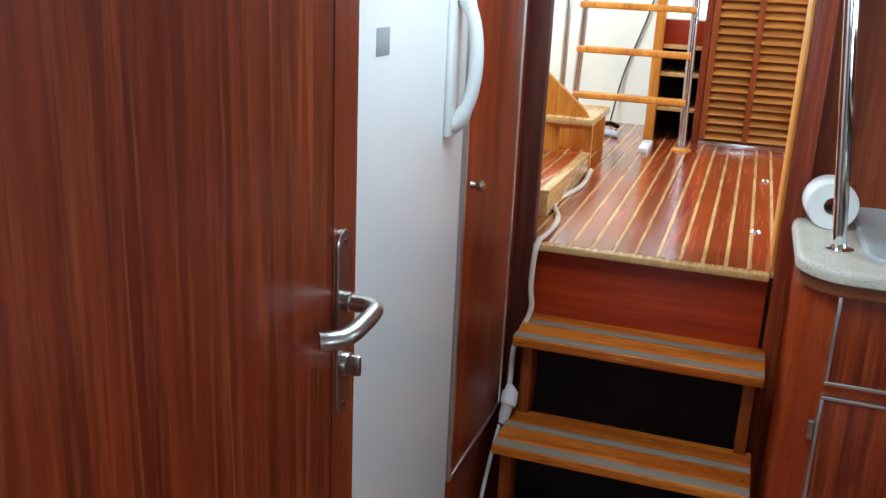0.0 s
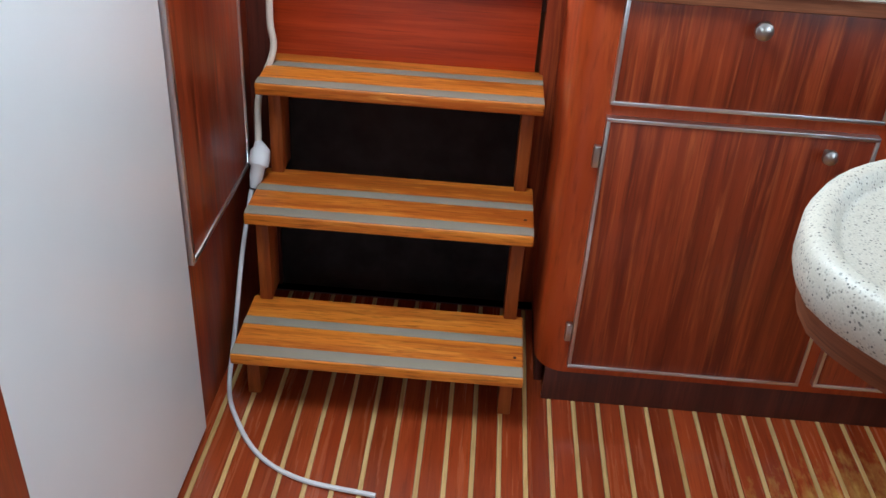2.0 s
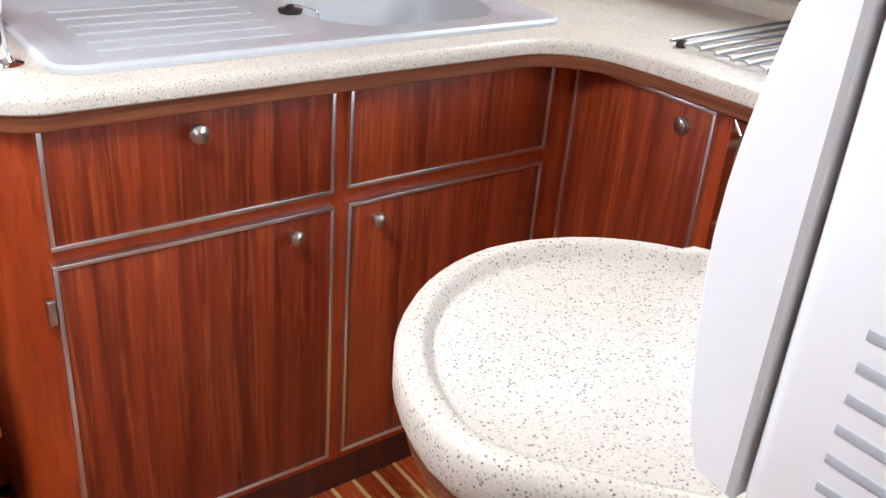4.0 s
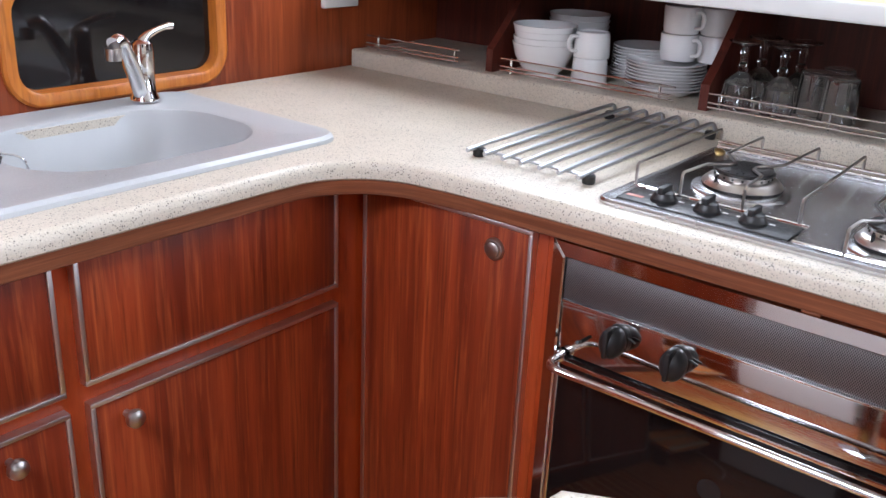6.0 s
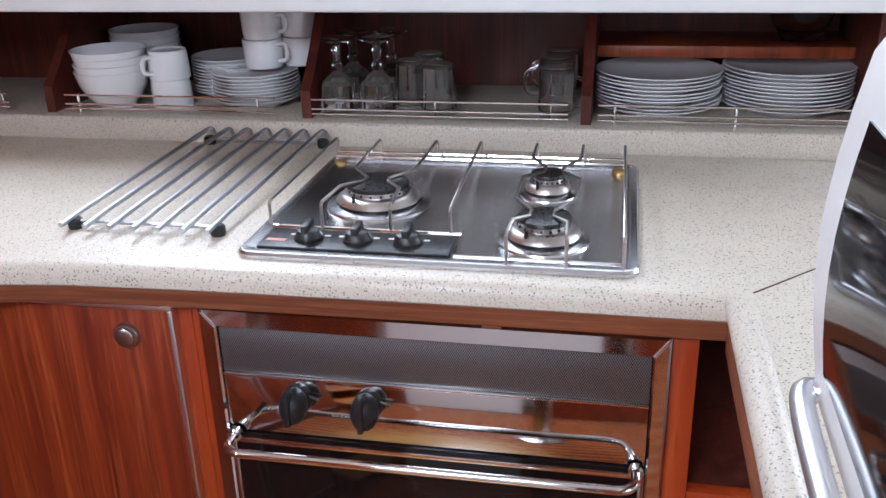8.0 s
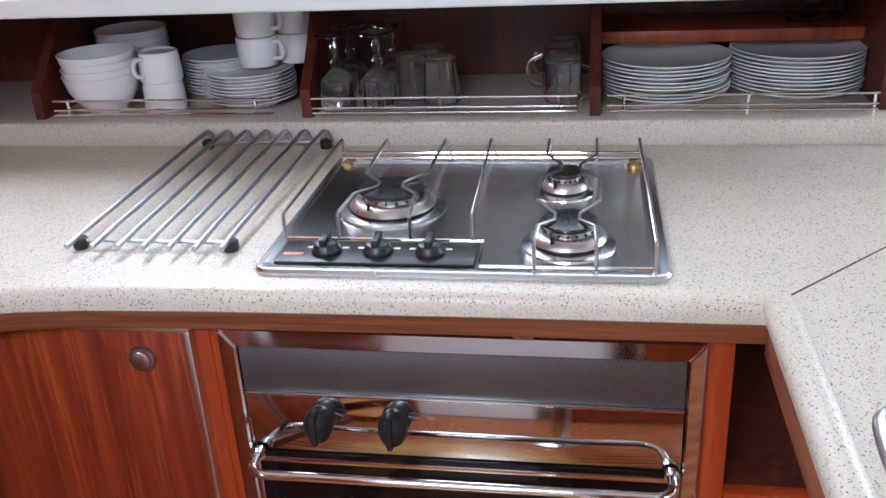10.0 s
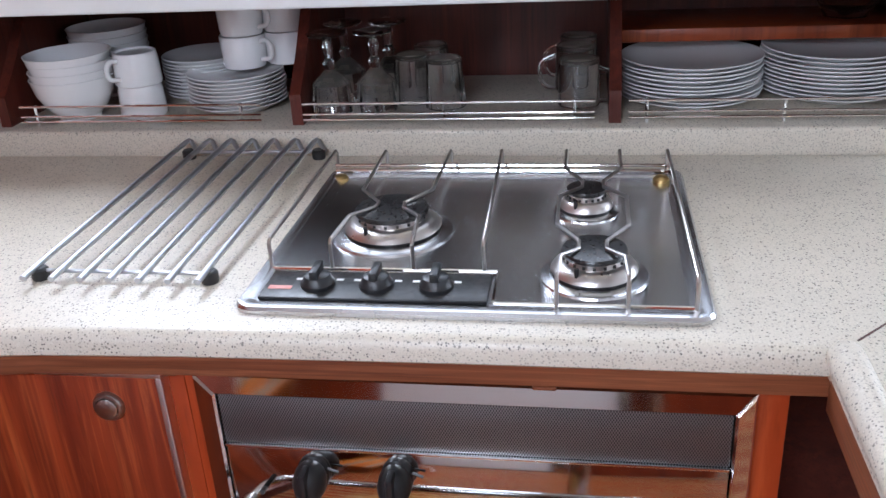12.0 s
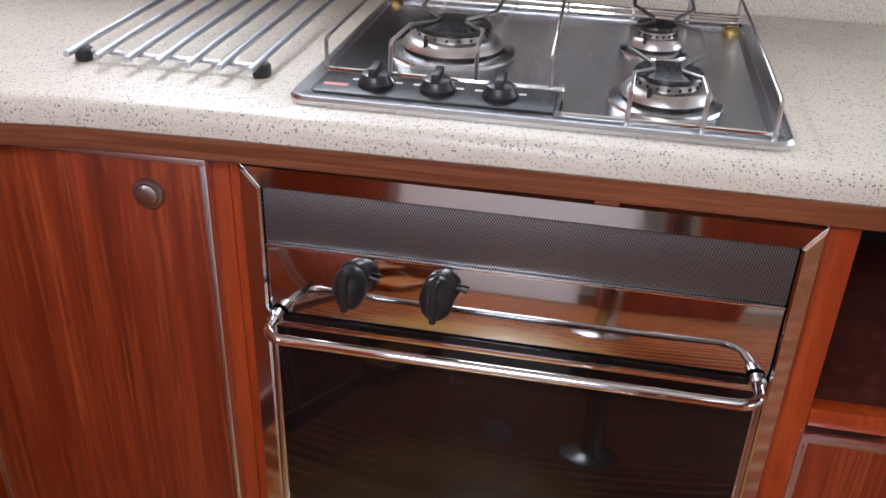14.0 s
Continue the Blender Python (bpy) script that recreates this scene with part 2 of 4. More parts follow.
        c.operation = "COSINE"
        links.new(mul.outputs[0], c.inputs[0])
        waves.append(c.outputs[0])
    p = nodes.new("ShaderNodeMath")
    p.operation = "MULTIPLY"
    links.new(waves[0], p.inputs[0])
    links.new(waves[1], p.inputs[1])
    hole = ramp(nodes, links, p.outputs[0], -0.05, 0.22)
    links.new(mixed(nodes, links, hole, (0.27, 0.265, 0.27), (0.015, 0.014, 0.015)), bsdf.inputs["Base Color"])
    links.new(ramp(nodes, links, hole, 0, 1, 1, 0.1), bsdf.inputs["Metallic"])
    bsdf.inputs["Roughness"].default_value = 0.48
    return m


PERFORATED = perforated()

# ---- mesh helpers ----
ROOTS = {}


def thing(name, base, label, category, group="", kind=""):
    ob = new(name)
    ob.location = base
    ob.empty_display_size = 0.05
    ROOTS[ob.name] = Vector(base)
    return tagged(ob, label, category, group, kind)


def part(name, bm, material, parent=None, label="", smooth=True):
    """Links a bmesh, built in world metres, as one mesh object under its thing or part."""
    me = bpy.data.meshes.new(name)
    root = parent
    while root is not None and root.parent is not None:
        root = root.parent
    if root is not None and root.name in ROOTS:
        bmesh.ops.translate(bm, verts=bm.verts, vec=-ROOTS[root.name])
    bmesh.ops.recalc_face_normals(bm, faces=bm.faces)
    bm.to_mesh(me)
    bm.free()
    me.materials.append(material)
    if smooth:
        for p in me.polygons:
            p.use_smooth = True
        me.set_sharp_from_angle(angle=radians(38))
    ob = new(name, me)
    ob.parent = parent
    return tagged(ob, label)


def single(name, bm, material, label, category, group="", kind=""):
    return tagged(part(name, bm, material), label, category, group, kind)


def boxed(x0, x1, y0, y1, z0, z1, bevel=0.002, bm=None, seg=2):
    bm2 = bmesh.new()
    vs = [bm2.verts.new(v) for v in ((x0, y0, z0), (x1, y0, z0), (x1, y1, z0), (x0, y1, z0), (x0, y0, z1), (x1, y0, z1), (x1, y1, z1), (x0, y1, z1))]
    for f in ((0, 3, 2, 1), (4, 5, 6, 7), (0, 1, 5, 4), (1, 2, 6, 5), (2, 3, 7, 6), (3, 0, 4, 7)):
        bm2.faces.new([vs[i] for i in f])
    if bevel:
        bmesh.ops.bevel(bm2, geom=list(bm2.edges), offset=bevel, segments=seg, affect="EDGES", profile=0.5)
    return merged(bm, bm2)


def merged(bm, extra):
    if bm is None:
        return extra
    me = bpy.data.meshes.new("tmp")
    extra.to_mesh(me)
    extra.free()
    bm.from_mesh(me)
    bpy.data.meshes.remove(me)
    return bm


def tube(points, r, seg=10, bm=None, closed=False, caps=True):
    """A round rod swept along points."""
    bm = bm or bmesh.new()
    pts = [Vector(p) for p in points]
    n = len(pts)
    rings = []
    side = None
    for i, p in enumerate(pts):
        a = pts[(i - 1) % n] if (i or closed) else p
        b = pts[(i + 1) % n] if (i < n - 1 or closed) else p
        d = (b - a).normalized()
        if side is None:
            side = d.orthogonal().normalized()
        side = (side - d * side.dot(d)).normalized()
        up = d.cross(side)
        rr = r[i] if isinstance(r, (list, tuple)) else r
        rings.append([bm.verts.new(p + (side * math.cos(t) + up * math.sin(t)) * rr) for t in (2 * math.pi * k / seg for k in range(seg))])
    for i in range(n if closed else n - 1):
        a, b = rings[i], rings[(i + 1) % n]
        for k in range(seg):
            bm.faces.new((a[k], a[(k + 1) % seg], b[(k + 1) % seg], b[k]))
    if caps and not closed:
        bm.faces.new(rings[0][::-1])
        bm.faces.new(rings[-1])
    return bm


def smoothed(points, steps=6):
    """Catmull-Rom through points."""
    p = [Vector(q) for q in points]
    p = [p[0] * 2 - p[1]] + p + [p[-1] * 2 - p[-2]]
    out = []
    for i in range(1, len(p) - 2):
        for s in range(steps):
            t = s / steps
            out.append(0.5 * (2 * p[i] + (p[i + 1] - p[i - 1]) * t + (2 * p[i - 1] - 5 * p[i] + 4 * p[i + 1] - p[i + 2]) * t * t + (3 * p[i] - p[i - 1] - 3 * p[i + 1] + p[i + 2]) * t ** 3))
    out.append(p[-2])
    return out


def lathe(profile, centre=(0, 0, 0), seg=28, axis="z", bm=None):
    """Turns (radius, height) pairs round an axis through centre."""
    bm = bm or bmesh.new()
    c = Vector(centre)

    def at(r, h, t):
        u, v = r * math.cos(t), r * math.sin(t)
        return c + Vector({"z": (u, v, h), "x": (h, u, v), "y": (u, h, v), "-x": (-h, u, v), "-y": (u, -h, v)}[axis])
    rings = []
    for r, h in profile:
        rings.append([bm.verts.new(at(0, h, 0))] if r < 1e-6 else [bm.verts.new(at(r, h, 2 * math.pi * k / seg)) for k in range(seg)])
    for a, b in zip(rings, rings[1:]):
        for k in range(seg):
            q = [a[k % len(a)], a[(k + 1) % len(a)], b[(k + 1) % len(b)], b[k % len(b)]]
            q = list(dict.fromkeys(q))
            if len(q) > 2:
                bm.faces.new(q)
    return bm


def arc(cx, cy, r, a0, a1, n=8):
    return [(cx + r * math.cos(radians(a0 + (a1 - a0) * k / n)), cy + r * math.sin(radians(a0 + (a1 - a0) * k / n))) for k in range(n + 1)]


def rounded_rect(x0, x1, y0, y1, r, n=6):
    return arc(x1 - r, y1 - r, r, 0, 90, n) + arc(x0 + r, y1 - r, r, 90, 180, n) + arc(x0 + r, y0 + r, r, 180, 270, n) + arc(x1 - r, y0 + r, r, 270, 360, n)


def inset(loop, d):
    """Moves a closed counter-clockwise loop inwards by d."""
    n, out = len(loop), []
    for i in range(n):
        a, p, b = Vector(loop[i - 1]), Vector(loop[i]), Vector(loop[(i + 1) % n])
        e1, e2 = (p - a), (b - p)
        if e1.length < 1e-7:
            e1 = e2
        if e2.length < 1e-7:
            e2 = e1
        e1, e2 = e1.normalized(), e2.normalized()
        nrm = Vector((-e1.y - e2.y, e1.x + e2.x))
        k = max(0.3, 1 + e1.dot(e2))
        out.append(p + nrm * (d / k))
    return out


def loop_rings(bm, loop, profile, at=None):
    """Rings of a closed loop by (inset, z); gives the rings of verts."""
    at = at or (lambda q, z: (q[0], q[1], z))
    rings = []
    for d, z in profile:
        rings.append([bm.verts.new(at(q, z)) for q in (inset(loop, d) if d else loop)])
    for a, b in zip(rings, rings[1:]):
        for k in range(len(a)):
            bm.faces.new((a[k], a[(k + 1) % len(a)], b[(k + 1) % len(b)], b[k]))
    return rings


def fill(bm, *rings):
    edges = []
    for ring in rings:
        for k in range(len(ring)):
            e = bm.edges.get((ring[k], ring[(k + 1) % len(ring)])) or bm.edges.new((ring[k], ring[(k + 1) % len(ring)]))
            edges.append(e)
    bmesh.ops.triangle_fill(bm, use_beauty=True, use_dissolve=False, edges=edges)


def slab(loop, profile, holes=(), at=None):
    """A solid slab with its edge profile from the bottom ring to the top ring, and holes straight through."""
    bm = bmesh.new()
    rings = loop_rings(bm, loop, profile, at)
    lows, tops = [rings[0]], [rings[-1]]
    for h in holes:
        r = loop_rings(bm, h, [(0, profile[0][1]), (0, profile[-1][1])], at)
        lows.append(r[0])
        tops.append(r[-1])
    fill(bm, *tops)
    fill(bm, *lows)
    return bm


def in_xz(y):
    return lambda q, d: (q[0], y + d, q[1])


def in_yz(x):
    return lambda q, d: (x + d, q[0], q[1])


def wall_with_holes(name, axis, at0, at1, u0, u1, z0, z1, holes, material, label, category="wall"):
    loop = [(u0, z0), (u1, z0), (u1, z1), (u0, z1)]
    place = (lambda q, d: (q[0], d, q[1])) if axis == "y" else (lambda q, d: (d, q[0], q[1]))
    bm = slab(loop, [(0, at0), (0, at1)], holes, place)
    return tagged(part(name, bm, material, None, "", False), label, category, "", "structure")


def screw(bm, centre, axis, r=0.004):
    return lathe([(0, 0.0015), (r * 0.8, 0.0013), (r, 0)], centre, 10, axis, bm)

# ---- the large structure ----
TOP = 0.957          # worktop
DECK = 0.81          # saloon floor

# lower floor carcass, ceilings and walls
tagged(part("floor", boxed(-1.5, 2.1, -1.65, 2.06, -0.06, -0.012, 0), DARK_WOOD), "striped teak and light inlay cabin floor", "floor", "", "structure")
tagged(part("saloon_floor", boxed(-1.65, 1.65, 2.1015, 4.3, 0.74, DECK - 0.012, 0), DARK_WOOD), "glossy striped saloon floor of red planks and pale inlays", "floor", "", "structure")
# hatch opening added in the unseen ceiling to hold the fill lamp
ADDED_HATCH = rounded_rect(-0.52, 0.08, 0.92, 1.52, 0.05)
# second ceiling opening, added in place of slanted side windows
ADDED_SKYLIGHT = rounded_rect(1.68, 1.92, 1.30, 2.22, 0.03)
tagged(part("ceiling", slab([(-1.55, -1.7), (2.15, -1.7), (2.15, 2.3), (-1.55, 2.3)], [(0, 1.95), (0, 2.0)], [ADDED_HATCH, ADDED_SKYLIGHT]), CEIL, None, "", False), "pale lined cabin ceiling, out of view, with two added openings", "ceiling", "", "structure")
# opaque pane added over that opening to keep the sun out
tagged(part("added_hatch_pane", slab(inset(ADDED_HATCH, 0.002), [(0, 1.965), (0, 1.985)]), WHITE_PLASTIC), "added milky pane over an unseen ceiling opening", "hatch", "", "structure")
tagged(part("skylight", slab(inset(ADDED_SKYLIGHT, 0.002), [(0, 1.965), (0, 1.985)]), WHITE_PLASTIC), "long milky pane over the galley corner, unseen, added for slanted side windows", "skylight", "", "structure")
tagged(part("ceiling_saloon", boxed(-1.7, 1.7, 2.3, 4.4, 2.62, 2.68, 0), CEIL), "pale lined saloon ceiling", "ceiling", "", "structure")
WIN_A = rounded_rect(0.270, 0.742, 1.010, 1.200, 0.045)
WIN_B = rounded_rect(0.868, 1.305, 0.988, 1.175, 0.045)
wall_with_holes("wall_north", "y", 2.26, 2.30, 0.062, 2.12, 0.0, 1.95, [WIN_A, WIN_B], PANEL_WOOD, "varnished red-brown panelled bulkhead behind the sink")
wall_with_holes("wall_above_stairs", "y", 2.26, 2.30, -1.55, 2.12, 2.0, 2.62, [], PANEL_WOOD, "varnished bulkhead above the companion steps")
# second hole is an assumed dinette opening, unseen, added for its fill lamp
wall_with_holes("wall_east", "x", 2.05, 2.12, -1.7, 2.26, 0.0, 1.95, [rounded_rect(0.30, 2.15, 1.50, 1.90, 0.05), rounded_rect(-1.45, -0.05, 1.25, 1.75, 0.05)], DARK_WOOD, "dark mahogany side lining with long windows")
# this long window is assumed and out of view, cut for the fill lamp
wall_with_holes("wall_south", "y", -1.70, -1.65, -1.55, 2.15, 0.0, 1.95, [rounded_rect(-0.65, 0.85, 1.18, 1.72, 0.06)], CREAM_WALL, "cream cabin wall with a long assumed window, out of view")
wall_with_holes("wall_west", "x", -1.55, -1.50, -1.7, 2.3, 0.0, 1.95, [], CREAM_WALL, "cream cabin side lining")
wall_with_holes("wall_saloon_west", "x", -1.70, -1.65, 2.3, 4.4, 0.7, 2.62, [[(2.2 + 0.2, 1.55), (3.8, 1.55), (3.8, 2.25), (2.4, 2.25)]], CREAM_WALL, "cream saloon side wall with a window")
wall_with_holes("wall_saloon_east", "x", 1.65, 1.70, 2.3, 4.4, 0.7, 2.62, [[(2.4, 1.55), (3.8, 1.55), (3.8, 2.25), (2.4, 2.25)]], CREAM_WALL, "cream saloon side wall with a window")
wall_with_holes("wall_saloon_north", "y", 4.25, 4.30, -1.7, 1.7, 0.7, 2.62, [], CREAM_WALL, "pale cream quilted saloon end wall")
# bulkheads of the companionway
tagged(part("jamb_right", boxed(0.012, 0.060, 2.071, 2.298, 0, 1.95, 0.004), MAHOGANY), "dark red mahogany door jamb beside the steps", "door jamb", "", "structure")
tagged(part("jamb_lining", boxed(0.0035, 0.0115, 2.080, 2.299, 0.815, 1.95, 0.002), HONEY), "honey-coloured lining of the door jamb", "door jamb", "", "structure")
tagged(part("jamb_left", boxed(-0.66, -0.578, 2.06, 2.095, 0, 1.95, 0.004), DARK_WOOD), "dark mahogany jamb beside the steps", "door jamb", "", "structure")
tagged(part("jamb_left_back", boxed(-0.66, -0.634, 2.0955, 2.30, 0.815, 1.95, 0.002), DARK_WOOD), "dark lining behind the door jamb", "door jamb", "", "structure")
tagged(part("wall_locker", boxed(-0.66, -0.628, 1.520, 2.06, 0, 1.95, 0.002), MAHOGANY), "mahogany locker bulkhead beside the steps", "wall", "", "structure")
tagged(part("wall_left_fill", boxed(-1.50, -0.66, 2.06, 2.26, 0, 1.95, 0), DARK_WOOD), "dark bulkhead behind the lockers", "wall", "", "structure")
tagged(part("stair_riser", boxed(-0.577, 0.003, 2.086, 2.100, 0, 0.796, 0.001), MAHOGANY_X), "plain red mahogany riser above the top tread", "riser", "", "structure")
tagged(part("trim", boxed(-0.577, 0.003, 2.040, 2.076, 0.797, 0.815, 0.005), INLAY), "pale rounded nosing along the saloon floor edge", "trim", "", "structure")
# added sheet before the riser, its black colour is the shade behind the treads
tagged(part("stair_shade_panel", boxed(-0.577, 0.003, 2.070, 2.0855, 0.0, 0.60, 0), SHADE_BLACK), "near-black panel painting the shade behind the open treads", "panel", "", "structure")

# ---- galley cabinets ----


def alu_frame(parent, along, fixed, u0, u1, z0, z1, face):
    """Four aluminium edge strips round a door; face: the outward step of the normal axis."""
    w, d = 0.0075, 0.020
    for a0, a1, b0, b1 in ((u0, u1, z1 - w, z1), (u0, u1, z0, z0 + w), (u0, u0 + w, z0 + w, z1 - w), (u1 - w, u1, z0 + w, z1 - w)):
        n0, n1 = sorted((fixed + face * 0.003, fixed - face * d))
        bm = boxed(a0, a1, n0, n1, b0, b1, 0.0012) if along == "x" else boxed(n0, n1, a0, a1, b0, b1, 0.0012)
        part("trim_strip", bm, ALU, parent, "aluminium edge strip")


def knob(parent, centre, axis, r=0.0125):
    return part("knob", lathe([(0.0055, 0), (0.0055, 0.012), (r * 0.75, 0.015), (r, 0.022), (r * 0.92, 0.029), (r * 0.55, 0.033), (0, 0.034)], centre, 20, axis), SATIN, parent, "round satin metal knob")


def front(name, u0, u1, z0, z1, along, fixed, face, parent, material=MAHOGANY):
    n0, n1 = sorted((fixed, fixed - face * 0.018))
    w = 0.0065
    bm = boxed(u0 + w, u1 - w, n0, n1, z0 + w, z1 - w, 0.001) if along == "x" else boxed(n0, n1, u0 + w, u1 - w, z0 + w, z1 - w, 0.001)
    ob = part(name, bm, material, parent)
    alu_frame(ob, along, fixed, u0, u1, z0, z1, face)
    return ob


YF = 1.69
sink_cab = thing("sink_cabinet", (0.6, 1.9, 0), "mahogany sink cabinet with two drawers and two doors in aluminium trim", "cabinet")
shell = arc(0.115, 1.765, 0.062, 180, 270, 8) + [(1.187, 1.703), (1.187, 1.72), (0.12, 1.72), (0.078, 1.77), (0.078, 2.258), (0.053, 2.258)]
part("body", slab(shell, [(0, 0.085), (0, 0.899)]), FRAME_WOOD, sink_cab, "red-brown varnished carcass with a rounded corner post")
part("kick_board", boxed(0.075, 1.17, 1.708, 1.722, 0.0, 0.085, 0.001), DARK_WOOD, sink_cab, "dark plinth board")
part("side_plinth", boxed(0.060, 0.076, 1.77, 2.258, 0.0, 0.085, 0.001), DARK_WOOD, sink_cab)
part("back_lining", boxed(0.08, 1.17, 1.74, 1.75, 0.09, 0.89, 0), SHADE_BLACK, sink_cab)
dr1 = front("drawer", 0.119, 0.603, 0.709, 0.906, "x", YF, -1, sink_cab)
dr2 = front("drawer", 0.632, 1.110, 0.713, 0.902, "x", YF, -1, sink_cab)
dl = front("door", 0.118, 0.605, 0.110, 0.684, "x", YF, -1, sink_cab)
dr = front("door", 0.634, 1.110, 0.112, 0.684, "x", YF, -1, sink_cab)
knob(dr1, (0.348, 1.69, 0.868), "-y", 0.0165)
knob(dl, (0.517, 1.69, 0.650), "-y", 0.0145)
knob(dr, (0.688, 1.69, 0.648), "-y", 0.0145)
for z in (0.605, 0.200):
    part("hinge", boxed(0.103, 0.117, 1.687, 1.700, z - 0.022, z + 0.022, 0.003), SATIN, dl, "small metal hinge")

XF = 1.175
stove_cab = thing("corner_cabinet", (1.45, 1.5, 0), "tall mahogany corner cabinet door with push-button latch", "cabinet")
part("body", boxed(1.188, 1.21, 1.317, 1.705, 0.09, 0.899, 0.001), FRAME_WOOD, stove_cab, "orange-brown varnished face frame")
part("kick_board", boxed(1.192, 1.21, 1.317, 1.705, 0.0, 0.089, 0.001), DARK_WOOD, stove_cab, "dark plinth board")
cd = front("door", 1.336, 1.690, 0.110, 0.893, "y", XF, -1, stove_cab)
btn = part("latch_button", lathe([(0.0185, 0), (0.0185, 0.003), (0.0165, 0.006), (0.0135, 0.0065), (0.013, 0.004), (0.0125, 0.008), (0.009, 0.0095), (0, 0.010)], (1.175, 1.406, 0.846), 24, "-x"), SATIN, cd, "round satin push-button latch")

oven_cab = thing("oven_housing", (1.45, 1.0, 0), "orange-brown varnished oven housing with an open niche", "cabinet")
part("top_rail", boxed(1.186, 1.205, 0.642, 1.3155, 0.896, 0.899, 0.0005), FRAME_WOOD, oven_cab)
part("stile", boxed(1.186, 1.205, 1.3015, 1.3155, 0.0, 0.8955, 0.001), FRAME_WOOD, oven_cab)
part("stile", boxed(1.184, 1.30, 0.680, 0.7105, 0.0, 0.8955, 0.001), FRAME_WOOD, oven_cab)
part("niche_rail", boxed(1.184, 1.205, 0.20, 0.6795, 0.652, 0.676, 0.002), FRAME_WOOD, oven_cab)
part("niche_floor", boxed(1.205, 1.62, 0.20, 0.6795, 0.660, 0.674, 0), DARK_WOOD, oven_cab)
# back and side are near-black: the niche's shade is in their colour
part("niche_back", boxed(1.60, 1.62, 0.20, 0.6795, 0.675, 0.91, 0), SHADE_BLACK, oven_cab)
part("niche_side", boxed(1.31, 1.60, 0.6805, 0.695, 0.0, 0.91, 0), SHADE_BLACK, oven_cab)
part("lower_rail", boxed(1.186, 1.205, 0.7115, 1.301, 0.09, 0.297, 0.001), FRAME_WOOD, oven_cab)
part("kick_board", boxed(1.20, 1.215, 0.20, 1.3155, 0.0, 0.089, 0.001), DARK_WOOD, oven_cab, "dark plinth board")
nd = front("door", 0.25, 0.684, 0.110, 0.646, "y", XF, -1, oven_cab)

# ---- worktop ----
L = arc(0.145, 1.775, 0.11, 180, 270, 10) + [(0.95, 1.665)] + arc(0.985, 1.515, 0.15, 90, 0, 10)[1:-1] + [(1.143, 1.46), (1.150, 1.30), (1.155, 1.0), (1.157, 0.20), (1.712, 0.20), (1.712, 2.257), (0.035, 2.257)]
SINK_HOLE = rounded_rect(0.25, 1.13, 1.80, 2.13, 0.06)
HOB_HOLE = rounded_rect(1.225, 1.585, 0.785, 1.225, 0.02)
worktop = thing("worktop", (0.6, 1.9, 0.9), "cream speckled mineral worktop with rounded front edge", "worktop")
part("slab", slab(L, [(0.004, 0.9265), (0.0, 0.930), (0.0, 0.944), (0.003, 0.951), (0.008, 0.9555), (0.015, TOP)], [SINK_HOLE, HOB_HOLE]), GRANITE, worktop)
part("edge_strip", slab(L, [(0.010, 0.900), (0.007, 0.902), (0.007, 0.926)], [SINK_HOLE, HOB_HOLE]), EDGE_WOOD, worktop, "brown wooden strip under the edge, chipped along its lower side")
part("upstand", boxed(1.7125, 2.045, 0.20, 2.257, 0.90, 0.995, 0.007, None, 3), GRANITE, worktop, "raised speckled ledge behind the hob")
# chips out of the wooden strip
for y, s in ((1.36, 0.016), (1.32, 0.009), (0.92, 0.012)):
    part("chip", boxed(1.1595, 1.166, y - s, y + s, 0.8982, 0.9025, 0.0015), EDGE_WOOD, worktop, "splintered pale chip")

# ---- table on a leg ----
N_EDGE = 0.661
PEN = [(0.790, 0.20), (1.600, 0.20), (1.172, 0.628), (1.160, 0.655), (0.790, 0.655)]
pen = thing("side_worktop", (0.97, 0.5, 0.9), "speckled side worktop with a raised rounded front rim", "worktop")
part("slab", slab(PEN, [(0.0, 0.926), (0.0, TOP + 0.0012), (0.0006, TOP + 0.0018)]), GRANITE, pen)
part("seam", tube([(1.601, 0.203, TOP + 0.0003), (1.1755, 0.6285, TOP + 0.0003)], 0.0011, 6), DARK_WOOD, pen, "thin dark mitre seam")
part("rim", tube([(0.791, N_EDGE - 0.018, 0.950), (1.150, N_EDGE - 0.018, 0.950), (1.160, N_EDGE - 0.018, 0.950), (1.167, N_EDGE - 0.018, 0.950), (1.1705, N_EDGE - 0.018, 0.950)], [0.0175, 0.0175, 0.0165, 0.0125, 0.005], 18), GRANITE, pen)
part("edge_strip", boxed(0.791, 1.150, N_EDGE - 0.018, N_EDGE - 0.005, 0.895, 0.9300, 0.002), EDGE_WOOD, pen, "brown wooden strip under the rim")
BAR = [(0.320 + (0.214 - 0.020 * max(0, 95 - a) / 55) * math.cos(radians(a)), 0.742 + (0.214 - 0.020 * max(0, 95 - a) / 55) * math.sin(radians(a))) for a in range(40, 173, 6)] + [(p[0], p[1]) for p in smoothed([(0.108, 0.742, 0), (0.122, 0.708, 0), (0.160, 0.657, 0), (0.226, 0.583, 0), (0.319, 0.474, 0), (0.430, 0.383, 0), (0.58, 0.345, 0)], 4)]
BAR = [(-0.187 + (x + 0.208) * 1.10, 0.363 + (y - 0.361) * 1.10) for x, y in BAR if x < 0.6]
BAR += [(0.785, 0.34), (0.785, 0.640), (0.745, 0.655)] + [(p[0], p[1]) for p in smoothed([(0.715, 0.685, 0), (0.655, 0.775, 0), (0.603, 0.865, 0), (0.565, 0.9335, 0)], 4)[:-1]]
ZB = 0.967
